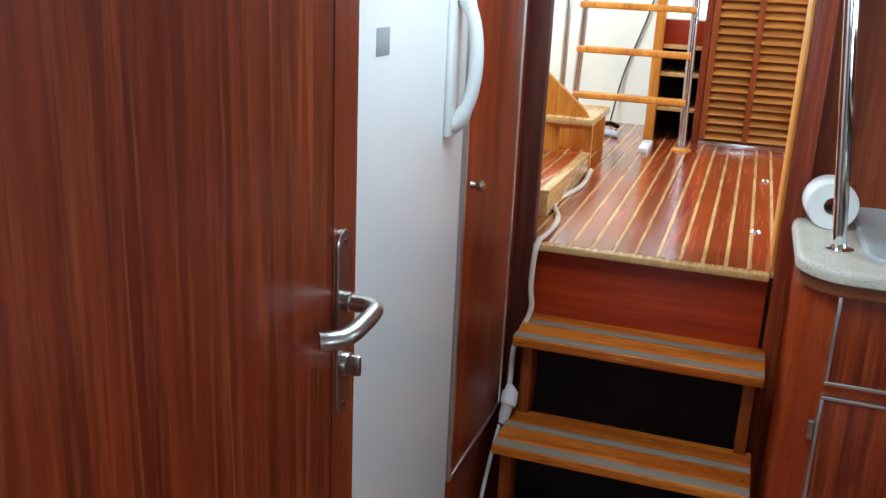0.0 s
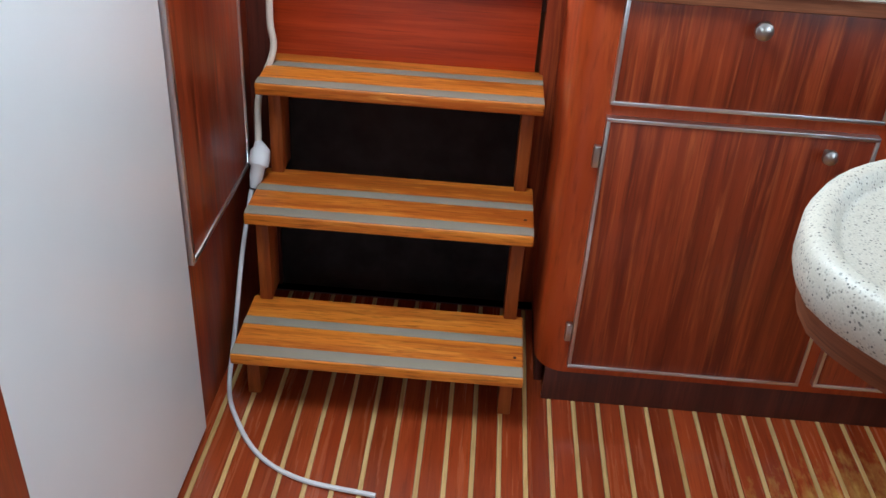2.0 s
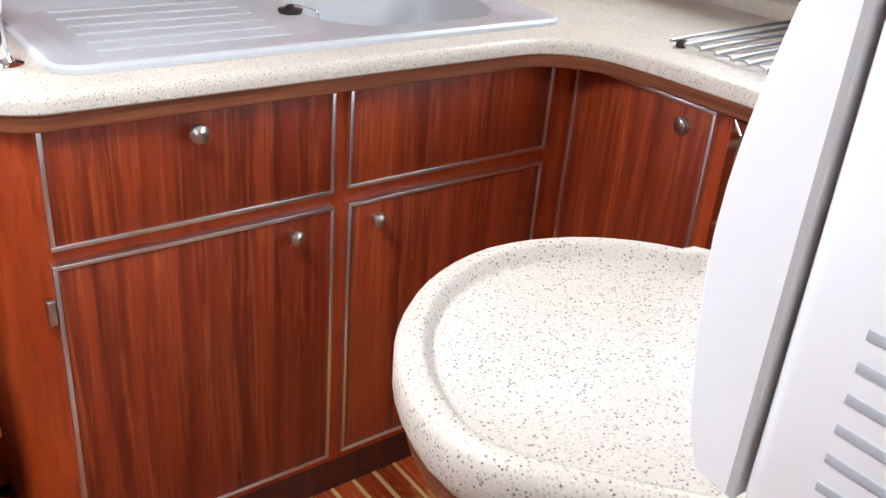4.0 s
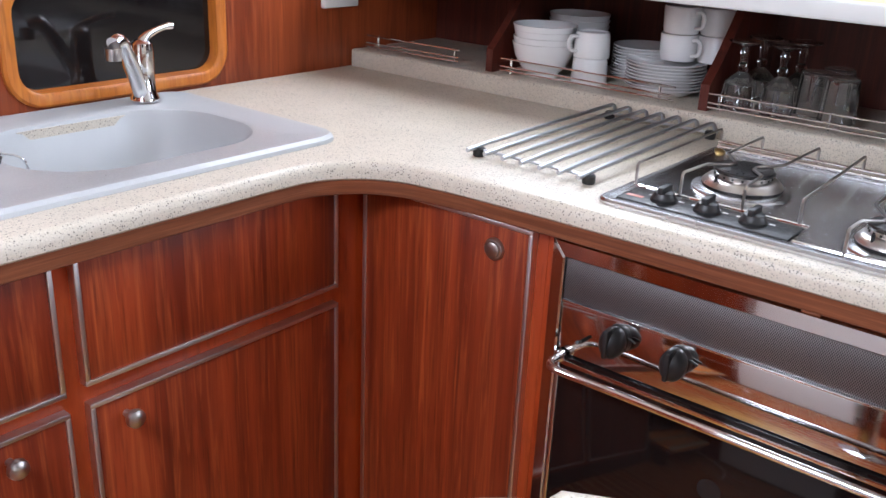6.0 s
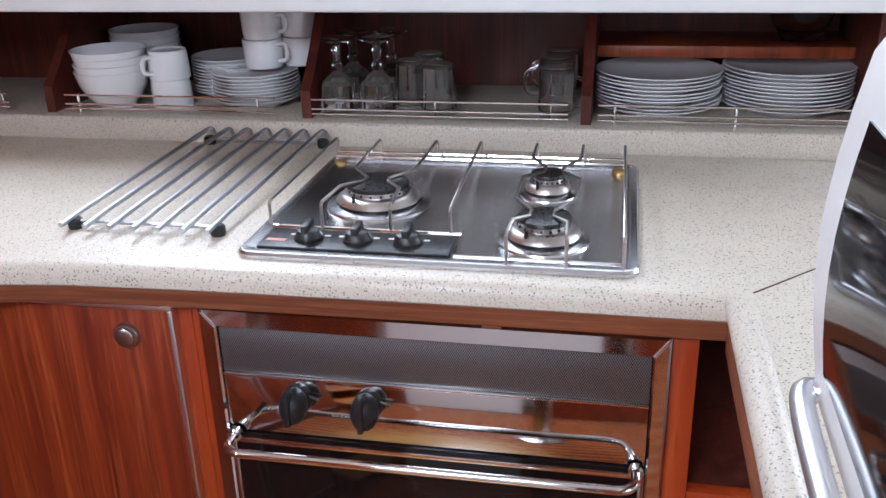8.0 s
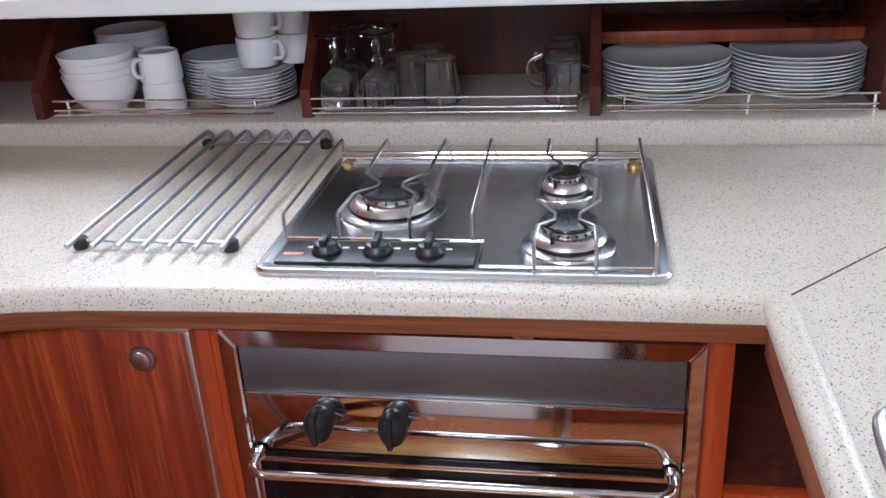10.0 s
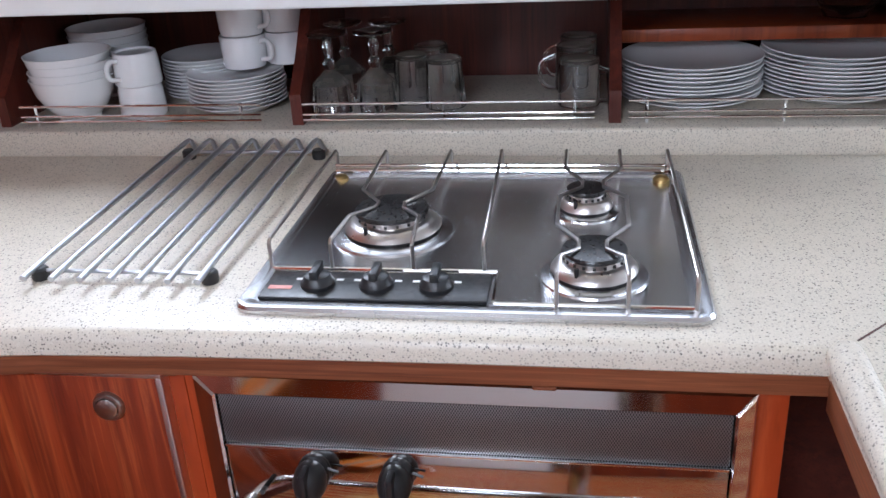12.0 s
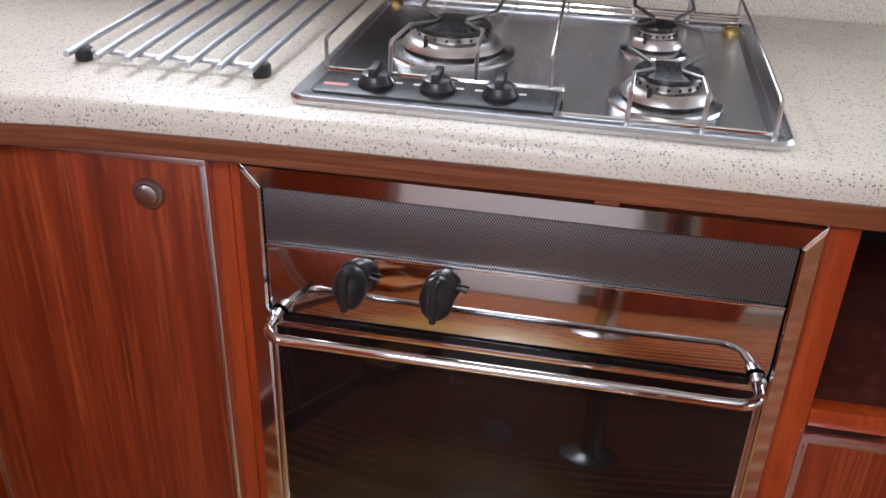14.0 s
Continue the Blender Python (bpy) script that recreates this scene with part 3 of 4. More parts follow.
table = thing("bar_table", (0.4, 0.6, 0), "pale speckled bar table with raised rim on a metal leg", "table")
part("tabletop", slab(BAR, [(0.012, ZB - 0.050), (0.004, ZB - 0.047), (0.0, ZB - 0.038), (0.0, ZB - 0.014), (0.004, ZB - 0.005), (0.010, ZB - 0.001), (0.017, ZB), (0.024, ZB - 0.003), (0.030, ZB - 0.012), (0.036, ZB - 0.016)]), GRANITE, table)
part("edge_strip", slab(BAR, [(0.022, ZB - 0.078), (0.012, ZB - 0.075), (0.010, ZB - 0.0505)]), EDGE_WOOD, table, "bare brown wooden edge under the top")
part("leg", lathe([(0.10, 0.0), (0.10, 0.010), (0.045, 0.022), (0.034, 0.03), (0.034, 0.862), (0.06, 0.870), (0.06, ZB - 0.0785)], (0.355, 0.765, 0), 28), STEEL, table, "brushed metal pedestal leg")

# ---- sink and tap ----
sink = thing("sink", (0.68, 1.97, TOP), "light grey composite sink with drainer set into the worktop", "sink")
BOWL = rounded_rect(0.685, 1.105, 1.815, 2.135, 0.13, 10)
RIM = rounded_rect(0.165, 1.175, 1.735, 2.215, 0.05, 6)
bm = bmesh.new()
outer = loop_rings(bm, RIM, [(0.0, TOP + 0.0005), (0.001, TOP + 0.007), (0.007, TOP + 0.0125), (0.020, TOP + 0.0125), (0.028, TOP + 0.009)])
bowl = loop_rings(bm, BOWL, [(-0.006, TOP + 0.009), (0.0, TOP + 0.006), (0.004, TOP - 0.004), (0.012, TOP - 0.10), (0.028, TOP - 0.130), (0.055, TOP - 0.142)])
drain = loop_rings(bm, rounded_rect(0.215, 0.63, 1.80, 2.15, 0.05, 6), [(0.0, TOP + 0.009), (0.010, TOP + 0.003), (0.018, TOP + 0.002)])
fill(bm, outer[-1], bowl[0], drain[0])
fill(bm, bowl[-1])
fill(bm, drain[-1])
part("basin", bm, SINK_GREY, sink)
part("drain_fitting", lathe([(0, TOP - 0.139), (0.022, TOP - 0.139), (0.030, TOP - 0.1395), (0.034, TOP - 0.1415)], (0.895, 1.975, 0), 24), CHROME, sink, "chrome drain")
for k in range(6):
    part("drainer_rib", boxed(0.26, 0.60, 1.835 + k * 0.055, 1.845 + k * 0.055, TOP + 0.0015, TOP + 0.0055, 0.0019), SINK_GREY, sink)
plug = thing("sink_plug", (0.66, 1.93, TOP), "black rubber sink plug on a bead chain", "plug")
part("stopper", lathe([(0.020, TOP + 0.004), (0.024, TOP + 0.016), (0.012, TOP + 0.018), (0.006, TOP + 0.024), (0, TOP + 0.0245)], (0.66, 1.96, 0), 18), BLACK, plug)
part("chain", tube(smoothed([(0.66, 1.96, TOP + 0.026), (0.685, 1.955, TOP + 0.020), (0.71, 1.945, TOP + 0.008), (0.715, 1.94, TOP - 0.03)], 8), [0.0022 if k % 2 else 0.0012 for k in range(25)], 6), CHROME, plug)

tap = thing("mixer_tap", (1.055, 2.165, TOP), "chrome single-lever mixer tap with slanted spout", "tap")
T0 = TOP + 0.0125
part("body", lathe([(0.027, 0), (0.027, 0.006), (0.023, 0.012), (0.021, 0.06), (0.022, 0.09), (0.020, 0.108), (0.012, 0.114), (0, 0.115)], (1.065, 2.165, T0), 24), CHROME, tap)
part("spout", tube(smoothed([(1.055, 2.160, T0 + 0.015), (1.035, 2.150, T0 + 0.062), (1.012, 2.138, T0 + 0.108), (0.998, 2.130, T0 + 0.122), (0.982, 2.122, T0 + 0.118)], 5), [0.015] * 8 + [0.0135] * 13, 14), CHROME, tap)
part("aerator", lathe([(0.013, 0), (0.014, 0.004), (0.014, 0.022)], (0.980, 2.121, T0 + 0.090), 16), SATIN, tap)
part("lever", tube(smoothed([(1.065, 2.165, T0 + 0.108), (1.085, 2.168, T0 + 0.122), (1.12, 2.172, T0 + 0.132), (1.14, 2.174, T0 + 0.133)], 4), [0.011, 0.011, 0.010, 0.009, 0.008, 0.007, 0.0065, 0.006, 0.006, 0.006, 0.007, 0.007, 0.007], 10), CHROME, tap)

# ---- windows behind the sink ----
for k, hole in enumerate((WIN_A, WIN_B)):
    w = thing("window_%d" % (k + 1), (sum(p[0] for p in hole) / len(hole), 2.26, 1.0), "dark window in a rounded honey-coloured wooden frame", "window", "windows behind the sink", "structure")
    bm = bmesh.new()
    a = loop_rings(bm, hole, [(-0.026, -0.001), (-0.026, -0.009), (-0.021, -0.014), (-0.006, -0.014), (0.0, -0.010), (0.004, 0.012)], in_xz(2.26))
    part("window_frame", bm, ORANGE_FRAME, w, "honey-coloured rounded frame")
    bm = bmesh.new()
    r = [bm.verts.new((q[0], 2.272, q[1])) for q in hole]
    bm.faces.new(r)
    r2 = [bm.verts.new((q[0], 2.276, q[1])) for q in hole]
    bm.faces.new(r2[::-1])
    for i in range(len(r)):
        bm.faces.new((r[i], r[(i + 1) % len(r)], r2[(i + 1) % len(r)], r2[i]))
    part("pane", bm, SMOKED, w, "dark smoked pane")

sock = thing("wall_socket", (1.67, 2.258, 1.12), "white double wall socket on the bulkhead", "socket")
part("plate", boxed(1.612, 1.728, 2.243, 2.2585, 1.098, 1.178, 0.005, None, 3), WHITE_PLASTIC, sock)
for dx in (-0.028, 0.028):
    part("insert", lathe([(0.021, 0), (0.021, 0.002), (0.018, 0.002), (0.018, -0.008), (0, -0.008)], (1.67 + dx, 2.243, 1.138), 20, "-y"), WHITE_PLASTIC, sock)

roll = thing("paper_roll", (0.103, 2.035, TOP), "white paper towel roll lying on the worktop corner", "paper roll")
part("paper", lathe([(0.020, 0.0), (0.0515, 0.0), (0.0545, 0.003), (0.0545, 0.087), (0.0515, 0.09), (0.020, 0.09)], (0.103, 1.980, TOP + 0.0547), 32, "y"), PAPER, roll)
part("core", lathe([(0.0198, 0.001), (0.0198, 0.089), (0.0180, 0.089), (0.0180, 0.001), (0.0198, 0.001)], (0.103, 1.980, TOP + 0.0547), 24, "y"), GRIP, roll, "cardboard core")
roll.rotation_euler = (0, 0, radians(5))

pole = thing("grab_pole", (0.117, 1.822, TOP), "polished metal grab pole rising from the worktop corner", "pole")
part("tube", tube([(0.117, 1.822, TOP + 0.004), (0.008, 1.822, 1.949)], 0.0145, 20), CHROME, pole)
part("flange", lathe([(0.030, 0.0), (0.030, 0.004), (0.017, 0.008), (0.0135, 0.016)], (0.117, 1.822, TOP), 24), CHROME, pole)
for a in (30, 150, 270):
    part("screw", screw(None, (0.117 + 0.023 * math.cos(radians(a)), 1.822 + 0.023 * math.sin(radians(a)), TOP + 0.0045), "z"), SATIN, pole)

# ---- hob ----
hob = thing("gas_hob", (1.40, 1.0, TOP), "stainless steel three-burner gas hob with wire pan supports", "hob")
HL = rounded_rect(1.193, 1.622, 0.752, 1.252, 0.022, 6)
bm = bmesh.new()
r = loop_rings(bm, HL, [(0.0, TOP + 0.0005), (0.0, TOP + 0.005), (0.003, TOP + 0.0085), (0.013, TOP + 0.0095), (0.019, TOP + 0.0065), (0.024, TOP + 0.003)])
fill(bm, r[-1])
part("tray", bm, TRAY_STEEL, hob)
Z0 = TOP + 0.003
part("control_panel", boxed(1.222, 1.286, 0.982, 1.232, Z0, Z0 + 0.004, 0.0015), BLACK, hob, "black control panel")
part("panel_trim", tube([(1.291, 1.24, Z0 + 0.004), (1.291, 0.977, Z0 + 0.004), (1.222, 0.975, Z0 + 0.004)], 0.0028, 8), CHROME, hob)
part("brand_mark", boxed(1.240, 1.248, 1.200, 1.226, Z0 + 0.004, Z0 + 0.0046, 0.0002), RED_LABEL, hob, "small faded pink mark")
for y in (1.172, 1.106, 1.040):
    kb = part("knob", lathe([(0.019, 0), (0.019, 0.004), (0.0165, 0.007), (0.0145, 0.013), (0.012, 0.0145), (0, 0.015)], (1.252, y, Z0 + 0.004), 22), BLACK, hob, "black ribbed control knob")
    part("grip", boxed(1.236, 1.268, y - 0.0045, y + 0.0045, Z0 + 0.016, Z0 + 0.027, 0.002), BLACK, kb)
    for dy, c in ((0.024, WHITE_PLASTIC), (-0.022, WHITE_PLASTIC)):
        part("dial_mark", boxed(1.262, 1.2665, y + dy - 0.004, y + dy + 0.004, Z0 + 0.0041, Z0 + 0.0045, 0), c, hob)


def burner(x, y, r):
    b = part("burner", lathe([(r * 1.62, 0.0), (r * 1.58, 0.0025), (r * 1.40, 0.0035), (r * 1.30, 0.0055), (r * 1.27, 0.0055)], (x, y, Z0), 36), TRAY_STEEL, hob, "pressed steel dish round the burner")
    part("burner_gap", lathe([(r * 1.24, 0.0030), (r * 1.25, 0.0085), (r * 1.18, 0.0090)], (x, y, Z0), 36), BLACK_ENAMEL, b, "black ring in the gap under the burner skirt")
    part("skirt", lathe([(r * 1.27, 0.0090), (r * 1.29, 0.0100), (r * 1.24, 0.0135), (r * 1.12, 0.0185), (r * 1.02, 0.0205), (r * 0.86, 0.0208)], (x, y, Z0), 36), SKIRT_STEEL, b, "heat-dulled steel skirt")
    part("burner_crown", lathe([(r * 0.88, 0.0202), (r * 0.88, 0.0275), (r * 0.84, 0.028)], (x, y, Z0), 32), SATIN, b)
    for k in range(18):
        a = 2 * math.pi * k / 18
        c = (x + r * 0.88 * math.cos(a), y + r * 0.88 * math.sin(a), Z0 + 0.0235)
        part("flame_port", boxed(c[0] - 0.0016, c[0] + 0.0016, c[1] - 0.0016, c[1] + 0.0016, c[2] - 0.0015, c[2] + 0.0015, 0), BLACK_ENAMEL, b)
    part("burner_cap", lathe([(r * 0.96, 0.0282), (r * 0.98, 0.031), (r * 0.94, 0.0335), (r * 0.6, 0.035), (0, 0.0353)], (x, y, Z0), 32), BLACK_ENAMEL, b, "matt black burner cap")
    part("igniter", tube([(x - r * 1.0, y + r * 0.5, Z0 + 0.01), (x - r * 1.0, y + r * 0.5, Z0 + 0.026)], 0.0025, 8), BLACK, b)


burner(1.405, 1.118, 0.047)
burner(1.295, 0.872, 0.037)
burner(1.475, 0.882, 0.026)
WZ = TOP + 0.042


def wire(points, r=0.0024):
    part("pan_support", tube([Vector(p) for p in points], r, 8), SATIN, hob, "bent steel wire")


def rail_wire(y0, y1, x0, x1=1.605):
    wire([(x0, y0, Z0 + 0.003), (x0, y0, WZ - 0.004), (x0 + 0.004, y0, WZ), (x1 - 0.004, y1, WZ), (x1, y1, WZ - 0.004), (x1, y1, Z0 + 0.004)])


rail_wire(1.238, 1.240, 1.292)
rail_wire(0.992, 1.000, 1.292)
rail_wire(0.771, 0.774, 1.215)
for s in (1, -1):
    c = 1.119
    wire([(1.292, c + s * 0.047, Z0 + 0.003), (1.292, c + s * 0.047, WZ - 0.004), (1.296, c + s * 0.047, WZ), (1.365, c + s * 0.042, WZ), (1.395, c + s * 0.018, WZ - 0.002), (1.412, c + s * 0.016, WZ - 0.002), (1.45, c + s * 0.045, WZ), (1.60, c + s * 0.047, WZ), (1.605, c + s * 0.047, WZ - 0.004), (1.605, c + s * 0.047, Z0 + 0.004)])
    c = 0.874
    wire([(1.215, c + s * 0.036, Z0 + 0.003), (1.215, c + s * 0.036, WZ - 0.004), (1.219, c + s * 0.036, WZ), (1.262, c + s * 0.034, WZ), (1.285, c + s * 0.015, WZ - 0.002), (1.305, c + s * 0.015, WZ - 0.002), (1.345, c + s * 0.040, WZ), (1.43, c + s * 0.040, WZ), (1.468, c + s * 0.013, WZ - 0.002), (1.488, c + s * 0.013, WZ - 0.002), (1.53, c + s * 0.036, WZ), (1.60, c + s * 0.036, WZ), (1.605, c + s * 0.036, WZ - 0.004), (1.605, c + s * 0.036, Z0 + 0.004)])
part("back_rail", tube([(1.604, 1.243, Z0 + 0.008), (1.604, 0.772, Z0 + 0.008)], 0.003, 8), CHROME, hob)
part("back_rail", tube([(1.604, 1.243, Z0 + 0.016), (1.604, 0.772, Z0 + 0.016)], 0.0024, 8), CHROME, hob)
part("front_rail", tube([(1.216, 0.974, Z0 + 0.005), (1.216, 0.770, Z0 + 0.005)], 0.0026, 8), CHROME, hob)
for y in (1.232, 0.782):
    part("corner_stud", lathe([(0.011, 0), (0.011, 0.004), (0.007, 0.008), (0, 0.009)], (1.585, y, Z0), 16), BRASS, hob, "yellowed corner stud")

# ---- roll-up rack ----
rack = thing("draining_rack", (1.5, 1.42, TOP), "metal rod trivet rack with black rubber feet on the worktop", "rack")
for k in range(7):
    y = 1.5125 - k * 0.0352
    rod = [(1.236, y + 0.004, TOP + 0.0150), (1.300, y + 0.003, TOP + 0.0180), (1.694, y, TOP + 0.0250), (1.702, y - 0.002, TOP + 0.0255), (1.703, y - 0.006, TOP + 0.0235), (1.690, y - 0.017, TOP + 0.0118)]
    part("rod", tube(rod, 0.0040, 10), ROD, rack)
for x, ya, yb, r in ((1.266, 1.522, 1.296, 0.0026), (1.688, 1.515, 1.286, 0.0030)):
    part("cross_bar", tube([(x, ya, TOP + 0.0110), (x, yb, TOP + 0.0110)], r, 8), ROD, rack)
    for y in (ya - 0.008, yb + 0.008):
        part("foot", lathe([(0.0095, 0), (0.0105, 0.003), (0.0105, 0.0125), (0.008, 0.015), (0, 0.015)], (x, y, TOP), 16), BLACK, rack, "black rubber foot")

# ---- oven ----
oven = thing("oven", (1.45, 1.006, 0.297), "built-in stainless steel oven with dark glass door and loop handle", "oven")
y0, y1, zb, zt = 0.7115, 1.3008, 0.298, 0.8945
part("cavity", boxed(1.19, 1.62, 0.7125, 1.300, 0.299, 0.893, 0), SHADE_BLACK, oven)
for nm, poly in (("frame_top", [(y0, zt), (y1, zt), (y1 - 0.024, zt - 0.025), (y0 + 0.020, zt - 0.025)]), ("frame_side", [(y1, zt), (y1, zb), (y1 - 0.024, zb + 0.02), (y1 - 0.024, zt - 0.025)]), ("frame_side", [(y0, zb), (y0, zt), (y0 + 0.020, zt - 0.025), (y0 + 0.020, zb + 0.02)]), ("frame_bottom", [(y1, zb), (y0, zb), (y0 + 0.020, zb + 0.02), (y1 - 0.024, zb + 0.02)])):
    bm = bmesh.new()
    f = [bm.verts.new((1.1725 if i < 2 else 1.1690, p[0], p[1])) for i, p in enumerate(poly)]
    b = [bm.verts.new((1.19, p[0], p[1])) for p in poly]
    bm.faces.new(f)
    bm.faces.new(b[::-1])
    for i in range(4):
        bm.faces.new((f[i], f[(i + 1) % 4], b[(i + 1) % 4], b[i]))
    bmesh.ops.bevel(bm, geom=[e for e in bm.edges if all(v in f for v in e.verts)], offset=0.0025, segments=1, affect="EDGES")
    part(nm, bm, MIRROR_STEEL, oven, "polished bevelled frame", False)
part("vent_panel", boxed(1.1755, 1.19, 0.7325, 1.276, 0.803, 0.868, 0.001), PERFORATED, oven, "perforated steel vent panel")
part("bright_strip", boxed(1.172, 1.19, 0.7325, 1.276, 0.799, 0.8025, 0.001), CHROME, oven)
part("control_panel", boxed(1.1745, 1.19, 0.7325, 1.276, 0.715, 0.7985, 0.001), MIRROR_STEEL, oven, "polished control panel")
dg = part("door", boxed(1.172, 1.188, 0.7325, 1.276, 0.320, 0.7125, 0.002), OVEN_GLASS, oven, "dark glass oven door")
part("door_edge", boxed(1.1705, 1.19, 0.7325, 0.7400, 0.320, 0.7125, 0.001), STEEL, dg)
part("door_edge", boxed(1.1705, 1.19, 1.2685, 1.276, 0.320, 0.7125, 0.001), STEEL, dg)
part("top_edge", boxed(1.1705, 1.176, 0.742, 1.266, 0.697, 0.7045, 0.001), CHROME, dg)
part("brand_mark", lathe([(0, 0.0006), (0.016, 0.0005), (0.018, 0)], (1.1718, 1.009, 0.590), 20, "-x"), SHADE_BLACK, dg, "faint oval mark")
bail = [(1.173, 1.268), (1.150, 1.268)] + [(1.150 - 0.023 * math.sin(radians(a)), 1.245 + 0.023 * math.cos(radians(a))) for a in range(10, 91, 10)]
bail += [(1.127, 1.12), (1.127, 0.89)] + [(1.150 - 0.023 * math.cos(radians(a)), 0.766 - 0.023 * math.sin(radians(a))) for a in range(0, 91, 10)] + [(1.173, 0.743)]
part("handle", tube([(p[0], p[1], 0.7105) for p in bail], 0.0062, 12), CHROME, dg, "polished tubular bail handle")
for y in (0.743, 1.268):
    part("collar", lathe([(0.0063, 0.008), (0.0095, 0.006), (0.0105, 0.0)], (1.172, y, 0.7105), 16, "-x"), STEEL, dg)


def oven_knob(y):
    bm = lathe([(0.019, 0), (0.019, 0.005), (0.0175, 0.007), (0.0195, 0.014), (0.0185, 0.026), (0.013, 0.036), (0.006, 0.040), (0, 0.0405)], (1.1745, y, 0.770), 22, "-x")
    bmesh.ops.scale(bm, vec=(1, 0.95, 1.25), verts=bm.verts, space=Matrix.Translation((-1.1745, -y, -0.770)))
    k = part("knob", bm, BLACK, oven, "black rounded oven knob")
    part("grip", boxed(1.130, 1.152, y - 0.004, y + 0.004, 0.753, 0.797, 0.003), BLACK, k)
    part("pointer", tube([(1.170, y - 0.018, 0.778), (1.168, y - 0.030, 0.775)], 0.0017, 6), BLACK, k)


oven_knob(1.177)
oven_knob(1.082)
part("timer_stub", tube([(1.1745, 1.238, 0.742), (1.160, 1.236, 0.748)], 0.003, 8), BLACK, oven)

# ---- shelf behind the hob ----
FX = 1.605
upper = thing("window_sill_shelf", (1.8, 1.2, 1.2), "cream window sill shelf with a white rounded front beam", "sill")
part("beam", boxed(FX, FX + 0.024, 0.20, 2.2575, 1.200, 1.232, 0.005, None, 3), WHITE_PLASTIC, upper, "white moulded beam")
for a, b in ((0.20, 0.853), (0.857, 1.613), (1.617, 2.2575)):
    part("panel", boxed(FX + 0.0245, 2.049, a, b, 1.218, 1.2305, 0.003), CREAM, upper, "yellowish cream sill panel")
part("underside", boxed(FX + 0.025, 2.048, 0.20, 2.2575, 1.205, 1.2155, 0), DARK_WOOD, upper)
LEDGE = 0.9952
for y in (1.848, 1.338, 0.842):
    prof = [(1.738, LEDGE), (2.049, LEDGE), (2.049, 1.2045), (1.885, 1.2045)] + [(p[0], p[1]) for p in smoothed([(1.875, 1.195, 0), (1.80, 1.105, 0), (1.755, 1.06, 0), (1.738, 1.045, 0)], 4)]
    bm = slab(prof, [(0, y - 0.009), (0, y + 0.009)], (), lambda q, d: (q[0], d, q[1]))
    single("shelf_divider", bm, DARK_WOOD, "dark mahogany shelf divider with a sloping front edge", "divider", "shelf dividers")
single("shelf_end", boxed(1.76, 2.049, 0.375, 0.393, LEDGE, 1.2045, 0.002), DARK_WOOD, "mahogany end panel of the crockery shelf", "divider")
ps = thing("plate_shelf", (1.96, 0.61, 1.084), "red-brown wooden shelf board above the plates", "shelf")
part("board", boxed(1.893, 2.049, 0.3935, 0.8325, 1.084, 1.104, 0.001), PANEL_WOOD, ps)
part("front_edge", boxed(1.885, 1.8925, 0.3935, 0.8325, 1.083, 1.1045, 0.003), PANEL_WOOD, ps, "rounded wooden front edge")


def fiddle_rail(ya, yb, posts):
    f = thing("fiddle_rail", (1.74, (ya + yb) / 2, LEDGE), "low polished metal fiddle rail along the shelf edge", "rail", "fiddle rails")
    for z in (0.0085, 0.0175, 0.0345):
        part("bar", tube([(1.738, ya, LEDGE + z), (1.738, yb, LEDGE + z)], 0.0021, 8), CHROME, f)
    for y in posts:
        part("post", tube([(1.7415, y, LEDGE), (1.7415, y, LEDGE + 0.037)], 0.0026, 8), CHROME, f)


fiddle_rail(1.398, 1.816, (1.432, 1.79))
fiddle_rail(0.872, 1.328, (0.902, 1.103, 1.308))
fiddle_rail(0.40, 0.822, (0.405, 0.598, 0.795))
fiddle_rail(1.935, 2.225, (1.95, 2.19))


def plate_at(x, y, z, r, name="dinner_plate", label="white porcelain dinner plate in a stack on the shelf", group="dinner plates"):
    bm = lathe([(0, 0.002), (r * 0.55, 0.002), (r * 0.58, 0.0), (r * 0.63, 0.0), (r * 0.66, 0.003), (r * 0.97, 0.0135), (r, 0.0155), (r * 0.985, 0.0168), (r * 0.93, 0.0155), (r * 0.64, 0.0062), (0, 0.005)], (0, 0, 0), 36)
    ob = single(name, bm, PORCELAIN, label, "plate", group)
    ob.location = (x, y, z)
    return ob


rnd = random.Random(4)
for cx, cy, n, r in ((1.872, 0.724, 10, 0.112), (1.895, 0.500, 11, 0.113)):
    first = plate_at(cx, cy, LEDGE, r)
    for k in range(1, n):
        copy_thing(first, pose(cx + rnd.uniform(-0.003, 0.003), cy + rnd.uniform(-0.003, 0.003), LEDGE + k * 0.0063, 0, 0, rnd.uniform(0, 360)))
for cx, cy, n, r in ((1.848, 1.474, 9, 0.083), (1.925, 1.560, 11, 0.076)):
    first = plate_at(cx, cy, LEDGE, r, "side_plate", "small white porcelain plate in a stack on the shelf", "side plates")
    for k in range(1, n):
        copy_thing(first, pose(cx + rnd.uniform(-0.002, 0.002), cy + rnd.uniform(-0.002, 0.002), LEDGE + k * 0.0062, 0, 0, rnd.uniform(0, 360)))


def bowl_shape(r):
    return lathe([(0, 0.004), (r * 0.42, 0.004), (r * 0.44, 0.0), (r * 0.50, 0.0), (r * 0.50, 0.006), (r * 0.72, 0.022), (r * 0.90, 0.045), (r * 0.98, 0.068), (r, 0.072), (r * 0.97, 0.0725), (r * 0.94, 0.068), (r * 0.86, 0.046), (r * 0.66, 0.025), (0, 0.010)], (0, 0, 0), 36)


